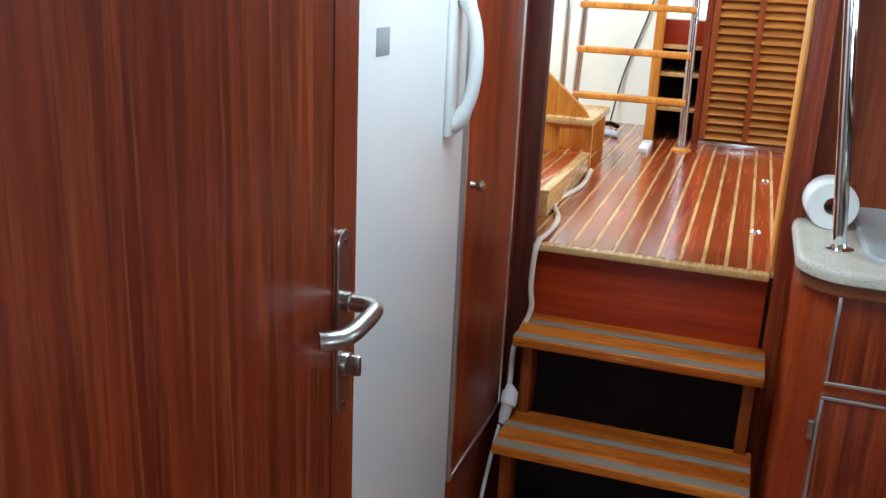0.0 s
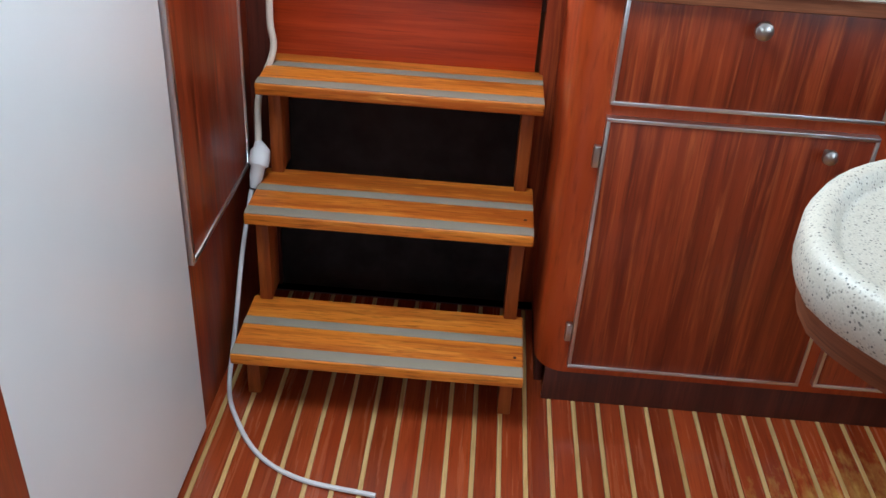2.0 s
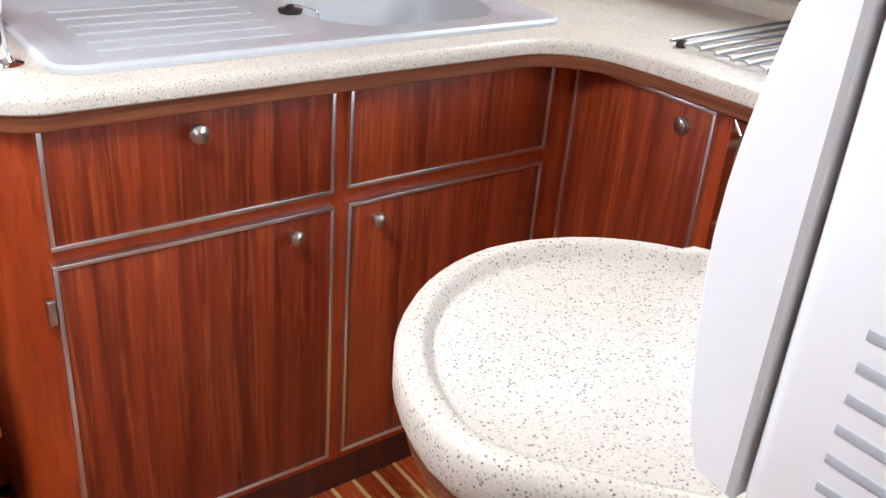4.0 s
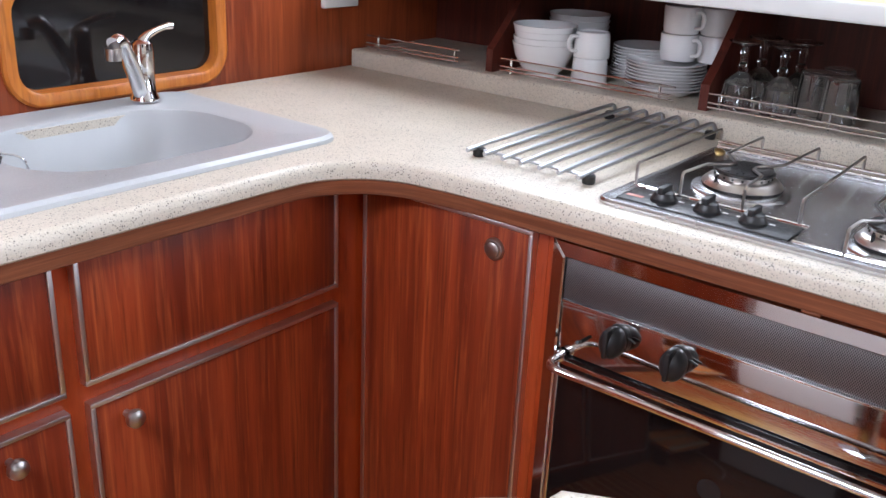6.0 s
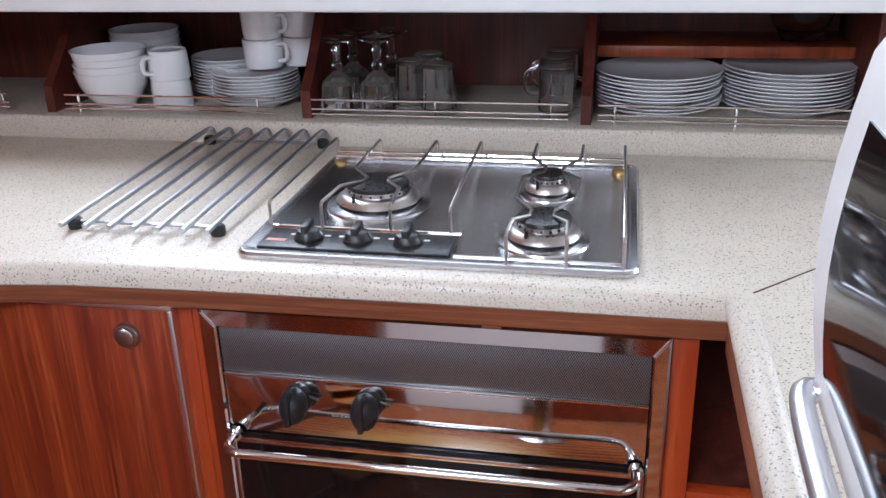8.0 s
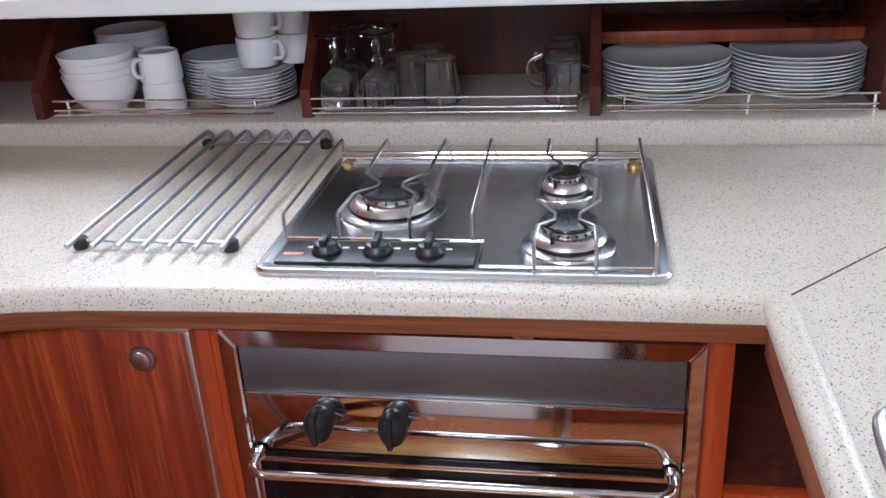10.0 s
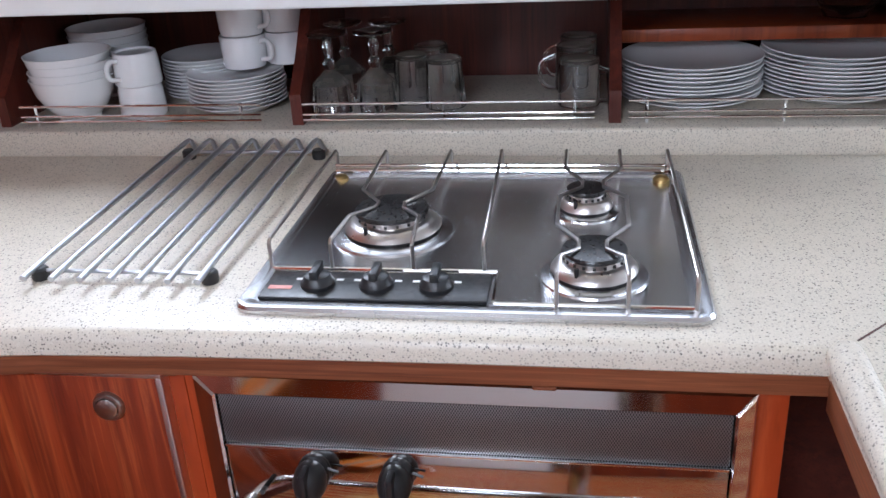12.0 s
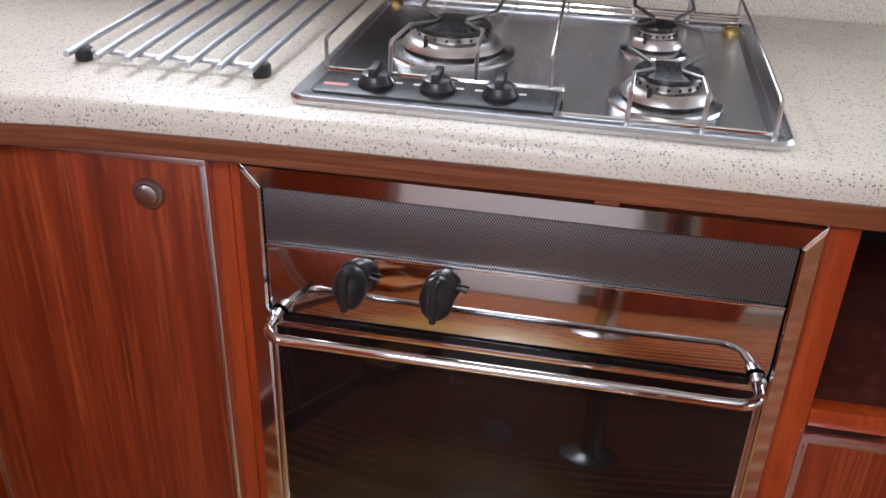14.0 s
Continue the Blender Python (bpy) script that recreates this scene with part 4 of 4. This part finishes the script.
first = single("soup_bowl", bowl_shape(0.071), PORCELAIN, "white porcelain bowl nested in a stack", "bowl", "stacked bowls")
first.location = (1.80, 1.746, LEDGE)
for k in range(1, 4):
    copy_thing(first, pose(1.80 + rnd.uniform(-0.002, 0.002), 1.746 + rnd.uniform(-0.002, 0.002), LEDGE + k * 0.0130))
for k in range(5):
    copy_thing(first, pose(1.958, 1.756, LEDGE + k * 0.0130))


def mug(x, y, z, turn, upside=False):
    m = thing("mug", (x, y, z), "white porcelain mug stacked on the shelf", "mug", "stacked mugs")
    h = 0.054
    prof = [(0, 0.004), (0.030, 0.003), (0.033, 0.0), (0.035, 0.001), (0.037, 0.010), (0.039, h - 0.002), (0.038, h), (0.036, h - 0.002), (0.034, 0.012), (0, 0.008)]
    if upside:
        prof = [(r, h - q) for r, q in prof]
    part("cup", lathe(prof, (x, y, z), 30), PORCELAIN, m)
    a = radians(turn)
    pts = [(x + math.cos(a) * d, y + math.sin(a) * d, z + q) for d, q in ((0.0375, 0.044), (0.052, 0.045), (0.060, 0.034), (0.056, 0.018), (0.038, 0.013))]
    part("handle", tube(smoothed(pts, 5), 0.0042, 8), PORCELAIN, m)


mug(1.812, 1.634, LEDGE, 20, True)
mug(1.812, 1.633, LEDGE + 0.0545, 155, True)
ZP = LEDGE + 8 * 0.0062 + 0.017
mug(1.868, 1.462, ZP, 250, False)
mug(1.868, 1.461, ZP + 0.0545, 250, False)
mug(1.90, 1.395, ZP, 80, False)
mug(1.90, 1.395, ZP + 0.0545, 80, False)


def goblet(x, y):
    h = 0.132
    prof = [(0.031, 0.0), (0.033, 0.0), (0.0345, 0.02), (0.031, 0.052), (0.016, 0.066), (0.007, 0.074), (0.011, 0.083), (0.006, 0.092), (0.009, 0.110), (0.006, 0.120), (0.032, 0.1295), (0.0325, h), (0, h), (0, 0.068), (0.014, 0.062), (0.029, 0.050), (0.0325, 0.02), (0.031, 0.0)]
    ob = single("goblet", lathe(prof, (0, 0, 0), 14), CLEAR, "clear faceted glass goblet standing upside down", "glass", "goblets")
    for p in ob.data.polygons:
        p.use_smooth = False
    ob.location = (x, y, LEDGE + 0.0005)


def tumbler(x, y):
    bm = lathe([(0.031, 0), (0.033, 0.001), (0.0325, 0.010), (0.0285, 0.080), (0.028, 0.088), (0.026, 0.090), (0, 0.090), (0, 0.083), (0.0255, 0.083), (0.0305, 0.002), (0.031, 0)], (0, 0, 0), 48)
    for v in bm.verts:
        rad = math.hypot(v.co.x, v.co.y)
        if 0.008 < v.co.z < 0.082 and rad > 0.0272 + 0.0035 * (1 - v.co.z / 0.08):
            k = 1 + 0.035 * math.cos(16 * math.atan2(v.co.y, v.co.x))
            v.co.x, v.co.y = v.co.x * k, v.co.y * k
    ob = single("tumbler", bm, CLEAR, "ribbed clear tumbler standing upside down", "glass", "tumblers")
    ob.location = (x, y, LEDGE + 0.0005)


for x, y in ((1.80, 1.295), (1.81, 1.222), (1.885, 1.290), (1.89, 1.215)):
    goblet(x, y)
for x, y in ((1.83, 1.165), (1.80, 1.108), (1.90, 1.145)):
    tumbler(x, y)


def glass_mug(x, y, turn):
    g = thing("glass_mug", (x, y, LEDGE), "clear glass mug standing upside down", "mug", "glass mugs")
    part("cup", lathe([(0.031, 0.0005), (0.033, 0.001), (0.031, 0.083), (0.029, 0.085), (0, 0.085), (0, 0.077), (0.0285, 0.077), (0.0305, 0.002), (0.031, 0.0005)], (x, y, LEDGE), 28), CLEAR, g)
    a = radians(turn)
    part("handle", tube(smoothed([(x + math.cos(a) * d, y + math.sin(a) * d, LEDGE + q) for d, q in ((0.031, 0.014), (0.048, 0.016), (0.057, 0.030), (0.055, 0.055), (0.031, 0.068))], 5), 0.0035, 8), CLEAR, g)


glass_mug(1.805, 0.897, -80)
glass_mug(1.90, 0.905, 95)
glass_mug(1.975, 0.90, 90)
gb = single("glass_bowl", lathe([(0, 0.003), (0.03, 0.003), (0.034, 0.0), (0.045, 0.02), (0.06, 0.06), (0.058, 0.06), (0.042, 0.022), (0, 0.008)], (0, 0, 0), 30), CLEAR, "clear glass bowl on the upper shelf board", "bowl")
gb.location = (1.96, 0.475, 1.1045)

# ---- microwave ----
mw = thing("microwave", (0.212, 0.608, 0.972), "white microwave oven with bowed door on the table", "microwave")
MX0, MX1, MY0, MY1 = 0.219, 0.802, 0.345, 0.608
Z1 = 1.020
part("body", boxed(MX0, MX1, MY0, MY1, Z1, Z1 + 0.305, 0.012, None, 3), WHITE_PLASTIC, mw)
# bowed door: shallow curve in height, thin seam behind it
dp = [(MY1 + 0.003, Z1 + 0.003), (MY1 + 0.030, Z1 + 0.006), (MY1 + 0.040, Z1 + 0.03)] + [(MY1 + 0.040 + 0.014 * math.sin(math.pi * k / 8), Z1 + 0.03 + 0.235 * k / 8) for k in range(1, 8)] + [(MY1 + 0.038, Z1 + 0.272), (MY1 + 0.026, Z1 + 0.292), (MY1 + 0.003, Z1 + 0.294)]
bm = slab(dp, [(0.003, MX0 - 0.001), (0, MX0 + 0.002), (0, MX1 - 0.002), (0.003, MX1 + 0.001)], (), lambda q, d: (d, q[0], q[1]))
mdoor = part("door", bm, WHITE_PLASTIC, mw, "bowed white door frame")
bm = bmesh.new()
rows = [(MY1 + 0.0415 + 0.014 * math.sin(math.pi * k / 10), Z1 + 0.03 + 0.235 * k / 10) for k in range(2, 10)]
for (ya, za), (yb, zz) in zip(rows, rows[1:]):
    v = [bm.verts.new(p) for p in ((MX0 + 0.05, ya, za), (MX1 - 0.05, ya, za), (MX1 - 0.05, yb, zz), (MX0 + 0.05, yb, zz))]
    bm.faces.new(v)
bmesh.ops.remove_doubles(bm, verts=bm.verts, dist=1e-5)
bmesh.ops.solidify(bm, geom=bm.faces[:], thickness=-0.002)
part("window", bm, OVEN_GLASS, mdoor, "dark glossy door glass")
part("handle", tube(smoothed([(MX1 - 0.012, MY1 + 0.036, Z1 + 0.042), (MX1 - 0.020, MY1 + 0.054, Z1 + 0.042), (0.66, MY1 + 0.057, Z1 + 0.042), (0.47, MY1 + 0.054, Z1 + 0.042), (0.455, MY1 + 0.036, Z1 + 0.042)], 6), 0.0085, 12), ALU, mdoor, "silver door handle bar")
for k in range(6):
    part("vent_slot", boxed(MX0 - 0.0008, MX0 + 0.004, 0.47, 0.568, Z1 + 0.045 + k * 0.018, Z1 + 0.051 + k * 0.018, 0.0006), GREY_LABEL, mw)
for x in (MX0 + 0.035, MX1 - 0.035):
    for y in (MY1 - 0.042, MY0 + 0.04):
        part("foot", lathe([(0.017, -0.0485), (0.020, -0.040), (0.020, 0.001)], (x, y, Z1), 18), BLACK, mw, "black rubber foot")
mw.rotation_euler = (0, 0, radians(-1.0))
board = single("serving_board", boxed(0.205, 0.78, 0.36, 0.610, ZB + 0.0003, ZB + 0.004, 0.0015), WHITE_PLASTIC, "thin white plastic board under the microwave", "board")

# ---- steps ----
stairs = thing("companion_steps", (-0.28, 1.83, 0), "three open teak treads with grey grip strips and side posts", "steps")
for yf, zb_ in ((1.588, 0.124), (1.755, 0.358), (1.900, 0.585)):
    x0, x1 = -0.578, 0.021
    tr = part("tread", boxed(x0, x1, yf, yf + 0.214 if zb_ < 0.5 else 2.0855, zb_, zb_ + 0.026, 0.004, None, 3), TEAK_STEP, stairs, "orange teak tread")
    zt_ = zb_ + 0.026
    part("grip_strip", boxed(x0 + 0.001, x1 - 0.001, yf + 0.003, yf + 0.035, zt_ - 0.001, zt_ + 0.0016, 0.0005), GRIP, tr, "grey anti-slip strip")
    part("grip_strip", boxed(x0 + 0.001, x1 - 0.001, yf + 0.107, yf + 0.134, zt_ - 0.001, zt_ + 0.0013, 0.0005), GRIP, tr, "grey anti-slip strip")
    if zb_ < 0.5:
        part("screw", screw(None, (x1 - 0.018, yf + 0.066, zt_), "z"), DARK_WOOD, tr)
for x in (-0.562, -0.022):
    for ya, z0_, z1_ in ((1.645, 0.0, 0.1235), (1.785, 0.1505, 0.3575), (1.945, 0.3845, 0.5845)):
        part("post", boxed(x, x + 0.028, ya, ya + 0.075, z0_, z1_, 0.003), TEAK_POST, stairs, "teak side post")

# ---- locker door, fridge, cabin door ----
lk = thing("locker_door", (-0.626, 1.76, 0.37), "tall mahogany locker door in aluminium trim", "locker")
lf = part("panel", boxed(-0.6275, -0.612, 1.538, 1.934, 0.408, 1.90, 0.001), MAHOGANY, lk)
for a0, a1, b0, b1 in ((1.528, 1.539, 0.399, 1.91), (1.933, 1.944, 0.399, 1.91), (1.539, 1.933, 0.399, 0.410), (1.539, 1.933, 1.899, 1.91)):
    part("trim_strip", boxed(-0.6275, -0.608, a0, a1, b0, b1, 0.002), ALU, lk, "aluminium edge strip")
part("knob", lathe([(0.008, 0), (0.006, 0.010), (0.011, 0.018), (0.0115, 0.024), (0.006, 0.029), (0, 0.0295)], (-0.612, 1.580, 1.060), 20, "x"), SATIN, lk, "small round metal knob")

fridge = thing("fridge", (-0.9, 1.1, 0), "tall white fridge with a curved grab handle", "fridge")
part("body", boxed(-1.20, -0.668, 0.78, 1.512, 0.012, 1.78, 0.006), WHITE, fridge)
fd = part("door", boxed(-0.664, -0.612, 0.78, 1.514, 0.015, 1.78, 0.008, None, 3), WHITE, fridge, "smooth white door")
part("handle", tube(smoothed([(-0.616, 1.412, 1.205), (-0.594, 1.414, 1.212), (-0.572, 1.416, 1.262), (-0.565, 1.417, 1.325), (-0.572, 1.416, 1.388), (-0.594, 1.414, 1.438), (-0.616, 1.412, 1.445)], 5), [0.015] * 8 + [0.0125] * 15 + [0.015] * 8, 14), WHITE_PLASTIC, fd, "curved white grab handle")
part("handle_base", boxed(-0.6125, -0.601, 1.385, 1.440, 1.185, 1.465, 0.005, None, 3), WHITE_PLASTIC, fd)
part("label", boxed(-0.6125, -0.6112, 1.070, 1.120, 1.352, 1.392, 0.0003), GREY_LABEL, fd, "small grey square label")

cdoor = thing("cabin_door", (-0.49, 0.3, 0), "open mahogany cabin door with satin lever handle", "door")
part("leaf", boxed(-0.512, -0.476, -0.08, 0.706, 0.02, 1.93, 0.002), MAHOGANY, cdoor)
part("lipping", boxed(-0.4755, -0.4745, 0.645, 0.6462, 0.02, 1.93, 0), DARK_WOOD, cdoor, "thin dark seam near the edge")
esc = [(p[0], p[1]) for p in rounded_rect(0.6535, 0.685, 1.006, 1.216, 0.0157, 8)]
dh = part("escutcheon", slab(esc, [(0.0, -0.4765), (0.0, -0.4735), (0.0012, -0.4722)], (), lambda q, d: (d, q[0], q[1])), SATIN, cdoor, "long satin metal handle plate")
yh, zh = 0.669, 1.137
part("rosette", lathe([(0.0115, 0), (0.0115, 0.008), (0.009, 0.010)], (-0.472, yh, zh), 18, "x"), SATIN, dh)
part("lever", tube(smoothed([(-0.472, yh, zh), (-0.450, yh, zh), (-0.439, yh - 0.003, zh - 0.001), (-0.434, yh - 0.012, zh - 0.002), (-0.434, yh - 0.050, zh - 0.006), (-0.438, yh - 0.072, zh - 0.008), (-0.448, yh - 0.086, zh - 0.008), (-0.456, yh - 0.092, zh - 0.008)], 5), 0.0095, 14), SATIN, dh, "bent satin lever")
bm = lathe([(0.013, 0), (0.013, 0.004), (0.012, 0.006), (0, 0.006)], (-0.472, yh, 1.066), 20, "x")
part("thumb_turn", boxed(-0.467, -0.452, yh - 0.004, yh + 0.004, 1.054, 1.078, 0.003, bm), SATIN, dh, "thumb turn lock")
part("screw", screw(None, (-0.4722, yh, 1.203), "x"), DARK_WOOD, dh)
part("screw", screw(None, (-0.4722, yh, 1.018), "x"), DARK_WOOD, dh)

# ---- cables ----
shore = thing("shore_cable", (-0.55, 2.0, 0.4), "beige power cable with a white plug hanging over the step edge", "cable")
part("upper_run", tube(smoothed([(-0.60, 3.02, DECK + 0.008), (-0.585, 2.75, DECK + 0.008), (-0.615, 2.50, DECK + 0.008), (-0.565, 2.30, DECK + 0.008), (-0.560, 2.12, DECK + 0.010), (-0.562, 2.045, DECK + 0.012), (-0.566, 2.025, 0.780), (-0.568, 2.022, 0.70), (-0.563, 2.018, 0.640), (-0.592, 1.99, 0.55), (-0.588, 1.945, 0.453)], 6), 0.0075, 10), ROPE, shore)
part("connector", tube([(-0.588, 1.945, 0.452), (-0.582, 1.934, 0.449), (-0.580, 1.928, 0.444), (-0.579, 1.912, 0.428), (-0.580, 1.906, 0.420), (-0.581, 1.904, 0.416), (-0.584, 1.895, 0.394), (-0.589, 1.885, 0.374)], [0.010, 0.014, 0.0215, 0.0225, 0.0215, 0.0155, 0.0145, 0.007], 16), CABLE_WHITE, shore, "white round plug connector")
part("lower_run", tube(smoothed([(-0.592, 1.880, 0.372), (-0.600, 1.80, 0.25), (-0.605, 1.72, 0.10), (-0.607, 1.66, 0.010), (-0.575, 1.575, 0.006), (-0.50, 1.465, 0.006), (-0.40, 1.405, 0.006), (-0.25, 1.38, 0.006)], 6), 0.005, 8), CABLE_WHITE, shore, "thin white cable lying on the floor")

# ---- saloon beyond the steps ----
plat = thing("step_platform", (-0.9, 2.65, DECK), "low striped platform with pale sides along the saloon wall", "platform")
part("side", boxed(-1.60, -0.606, 2.335, 2.975, DECK, 0.880, 0.002), INLAY, plat, "pale wooden side")
for k in range(9):
    part("plank", boxed(-0.679 - 0.055 * k, -0.636 - 0.055 * k, 2.335, 2.975, 0.8805, 0.884, 0.001), PLANK, plat)
part("nosing", boxed(-0.634, -0.602, 2.333, 2.977, 0.878, 0.889, 0.004), INLAY, plat)
st = thing("honey_stair", (-0.75, 3.15, DECK), "honey-coloured wooden stair side with a pale tread", "steps")
bm = slab([(-1.20, DECK), (-0.622, DECK), (-0.622, 0.965), (-0.66, 1.02), (-0.80, 1.14), (-0.98, 1.30), (-1.20, 1.30)], [(0, 3.10), (0, 3.13)], [[(-0.745, DECK + 0.02), (-0.645, DECK + 0.02), (-0.645, 0.945), (-0.745, 0.945)]], lambda q, d: (q[0], d, q[1]))
part("stringer", bm, HONEY, st)
part("tread", boxed(-0.80, -0.615, 3.06, 3.45, 0.966, 0.99, 0.004), INLAY, st, "pale tread")
part("back", boxed(-1.2, -0.63, 3.44, 3.46, DECK, 0.965, 0.002), HONEY, st)

lad = thing("ladder", (-0.57, 3.66, DECK), "metal ladder with honey-coloured wooden rungs", "ladder")
part("rail", tube([(-0.341, 3.66, DECK + 0.004), (-0.362, 3.68, 2.0)], 0.016, 14), STEEL, lad)
part("rail", tube([(-0.800, 3.66, DECK + 0.10), (-0.770, 3.68, 2.0)], 0.014, 14), STEEL, lad)
part("rail", tube([(-0.845, 3.60, DECK + 0.15), (-0.845, 3.62, 2.0)], 0.012, 12), STEEL, lad)
part("flange", lathe([(0.04, 0), (0.04, 0.004), (0.02, 0.012)], (-0.341, 3.66, DECK), 20), HONEY, lad)
part("bracket", tube([(-0.800, 3.66, DECK + 0.10), (-0.95, 3.70, DECK + 0.08), (-1.1, 3.9, DECK + 0.004)], 0.012, 10), STEEL, lad)
for z in (1.003, 1.190, 1.368, 1.55):
    part("rung", boxed(-0.805, -0.345, 3.635, 3.690, z - 0.014, z + 0.012, 0.006, None, 3), HONEY, lad, "honey-coloured rung")

niche = thing("niche_shelves", (-0.39, 4.0, DECK), "dark open shelf niche with pale shelf edges and daylight above", "shelf")
part("post", boxed(-0.520, -0.482, 3.86, 3.92, DECK, 2.61, 0.003), HONEY, niche, "honey-coloured post")
part("post", boxed(-0.318, -0.288, 3.862, 3.92, DECK, 2.61, 0.003), PANEL_WOOD, niche)
# back and side linings carry this niche's shade as near-black colour
part("back", boxed(-0.50, -0.30, 4.20, 4.22, DECK, 1.24, 0), SHADE_BLACK, niche)
part("front_panel", boxed(-0.481, -0.319, 3.90, 3.915, 1.215, 1.318, 0.002), MAHOGANY_X, niche, "red panel")
for z in (0.945, 1.092, 1.208):
    part("shelf", boxed(-0.481, -0.319, 3.885, 4.19, z - 0.010, z + 0.008, 0.002), INLAY, niche, "pale shelf edge")
part("side_lining", boxed(-0.49, -0.482, 3.92, 4.20, DECK, 1.24, 0), SHADE_BLACK, niche)
part("side_lining", boxed(-0.318, -0.310, 3.92, 4.20, DECK, 1.24, 0), SHADE_BLACK, niche)
tagged(part("backdrop", boxed(-0.481, -0.319, 4.0, 4.01, 1.322, 2.30, 0), BRIGHT), "bright daylight seen through the cockpit opening", "backdrop", "", "structure")
wall_with_holes("wall_saloon_panel", "y", 3.925, 3.96, -0.285, 1.65, DECK, 2.62, [], PANEL_WOOD, "varnished panel wall behind the louvred door")

louv = thing("louvred_door", (-0.10, 3.85, DECK), "honey-brown louvred wooden door with two rows of slats", "door")
part("sill", boxed(-0.285, 0.10, 3.80, 3.87, DECK, DECK + 0.022, 0.003), STEEL, louv, "grey threshold")
for x0, x1 in ((-0.286, -0.262), (-0.112, -0.088), (0.070, 0.100)):
    part("stile", boxed(x0, x1, 3.84, 3.87, DECK + 0.023, 2.20, 0.003), TEAK_POST, louv)
part("latch", boxed(0.072, 0.090, 3.822, 3.8395, 0.93, 1.02, 0.004), BLACK, louv, "black latch")
part("rail", boxed(-0.2615, 0.0695, 3.842, 3.868, 2.17, 2.199, 0.003), TEAK_POST, louv)
sl = []
for (ya, za) in ((3.838, 0.0), (3.842, -0.003), (3.868, 0.023), (3.864, 0.026)):
    sl.append((ya, za))
for col, (x0, x1) in enumerate(((-0.2615, -0.1125), (-0.0875, 0.0695))):
    bm = bmesh.new()
    rows_ = [[bm.verts.new((x, ya + 0.0, za)) for ya, za in sl] for x in (x0, x1)]
    for i in range(4):
        bm.faces.new((rows_[0][i], rows_[0][(i + 1) % 4], rows_[1][(i + 1) % 4], rows_[1][i]))
    bm.faces.new(rows_[0])
    bm.faces.new(rows_[1][::-1])
    z0 = DECK + 0.030
    bmesh.ops.translate(bm, verts=bm.verts, vec=(0, 0, z0))
    firsts = part("slat", bm, LOUVRE, louv, "", False)
    for k in range(1, 40):
        s = new("slat", firsts.data)
        s.parent = louv
        s.location = (0, 0, k * 0.0335)

single("white_batten", boxed(-0.500, -0.462, 3.50, 3.72, DECK, DECK + 0.02, 0.004), WHITE_PLASTIC, "white batten lying on the saloon floor", "batten")
bag = thing("black_strap", (-0.70, 3.95, DECK), "black strap and grey cloth lying by the wall", "strap")
part("strap", tube(smoothed([(-0.95, 3.95, DECK + 0.012), (-0.80, 3.93, DECK + 0.016), (-0.70, 4.0, DECK + 0.03), (-0.66, 4.05, DECK + 0.012)], 6), 0.011, 8), BLACK, bag)
part("cloth", tube(smoothed([(-0.92, 3.82, DECK + 0.015), (-0.75, 3.84, DECK + 0.018), (-0.62, 3.80, DECK + 0.015)], 6), 0.015, 8), GREY_LABEL, bag)
cord = thing("hanging_cord", (-0.6, 4.2, 1.2), "thin dark cord hanging on the cream wall", "cord")
part("strand", tube(smoothed([(-0.54, 4.24, 1.55), (-0.60, 4.24, 1.30), (-0.68, 4.24, 1.05), (-0.72, 4.22, DECK + 0.01)], 6), 0.004, 8), BLACK, cord)
for (x, y) in ((-0.035, 2.45), (-0.010, 3.19)):
    rg = thing("pull_ring", (x, y, DECK), "small metal lifting ring set in the floor", "ring", "floor rings")
    part("cup", lathe([(0.017, 0.0005), (0.017, 0.002), (0.013, 0.0025), (0, 0.001)], (x, y, DECK), 18), CHROME, rg)
    part("loop", tube([(x + 0.012 * math.cos(t), y + 0.012 * math.sin(t), DECK + 0.004) for t in (2 * math.pi * k / 14 for k in range(14))], 0.0018, 6, None, True), CHROME, rg)

# curtains by the assumed, unseen south window
for x in (-0.72, 0.92):
    c = [(x + 0.012 * k - 0.10, -1.60 + 0.022 * math.sin(k * 1.5)) for k in range(18)]
    bm = bmesh.new()
    lo = [bm.verts.new((p[0], p[1], 1.05)) for p in c]
    hi = [bm.verts.new((p[0], p[1], 1.82)) for p in c]
    for k in range(len(c) - 1):
        bm.faces.new((lo[k], lo[k + 1], hi[k + 1], hi[k]))
    bmesh.ops.solidify(bm, geom=bm.faces[:], thickness=0.003)
    single("curtain", bm, CURTAIN, "grey curtain gathered beside the long window", "curtain", "curtains")

# ---- floor planks and inlays, last ----


def floor_strips(parent, x0, x1, spans, zt, pitch, inlay):
    n = int((x1 - x0) / pitch)
    wide = pitch - inlay - 0.0012
    for a, b in spans:
        pm = im = None
        for k in range(n):
            for nm, w, m, off in (("plank", wide, PLANK, 0.0), ("inlay", inlay, INLAY, wide + 0.0006)):
                ref = pm if nm == "plank" else im
                if ref is None:
                    ref = part(nm, boxed(0, w, a, b, zt - 0.0115, zt, 0.0006, None, 1), m, parent, "", False)
                    ref.location = (x0 + off, 0, 0)
                    if nm == "plank":
                        pm = ref
                    else:
                        im = ref
                else:
                    o = new(nm, ref.data)
                    o.parent = parent
                    o.location = (x0 + k * pitch + off, 0, 0)


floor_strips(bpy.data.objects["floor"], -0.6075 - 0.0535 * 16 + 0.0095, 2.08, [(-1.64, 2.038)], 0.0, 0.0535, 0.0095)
floor_strips(bpy.data.objects["saloon_floor"], -1.64, 1.63, [(2.077, 2.746), (2.750, 4.248)], DECK, 0.0552, 0.0095)
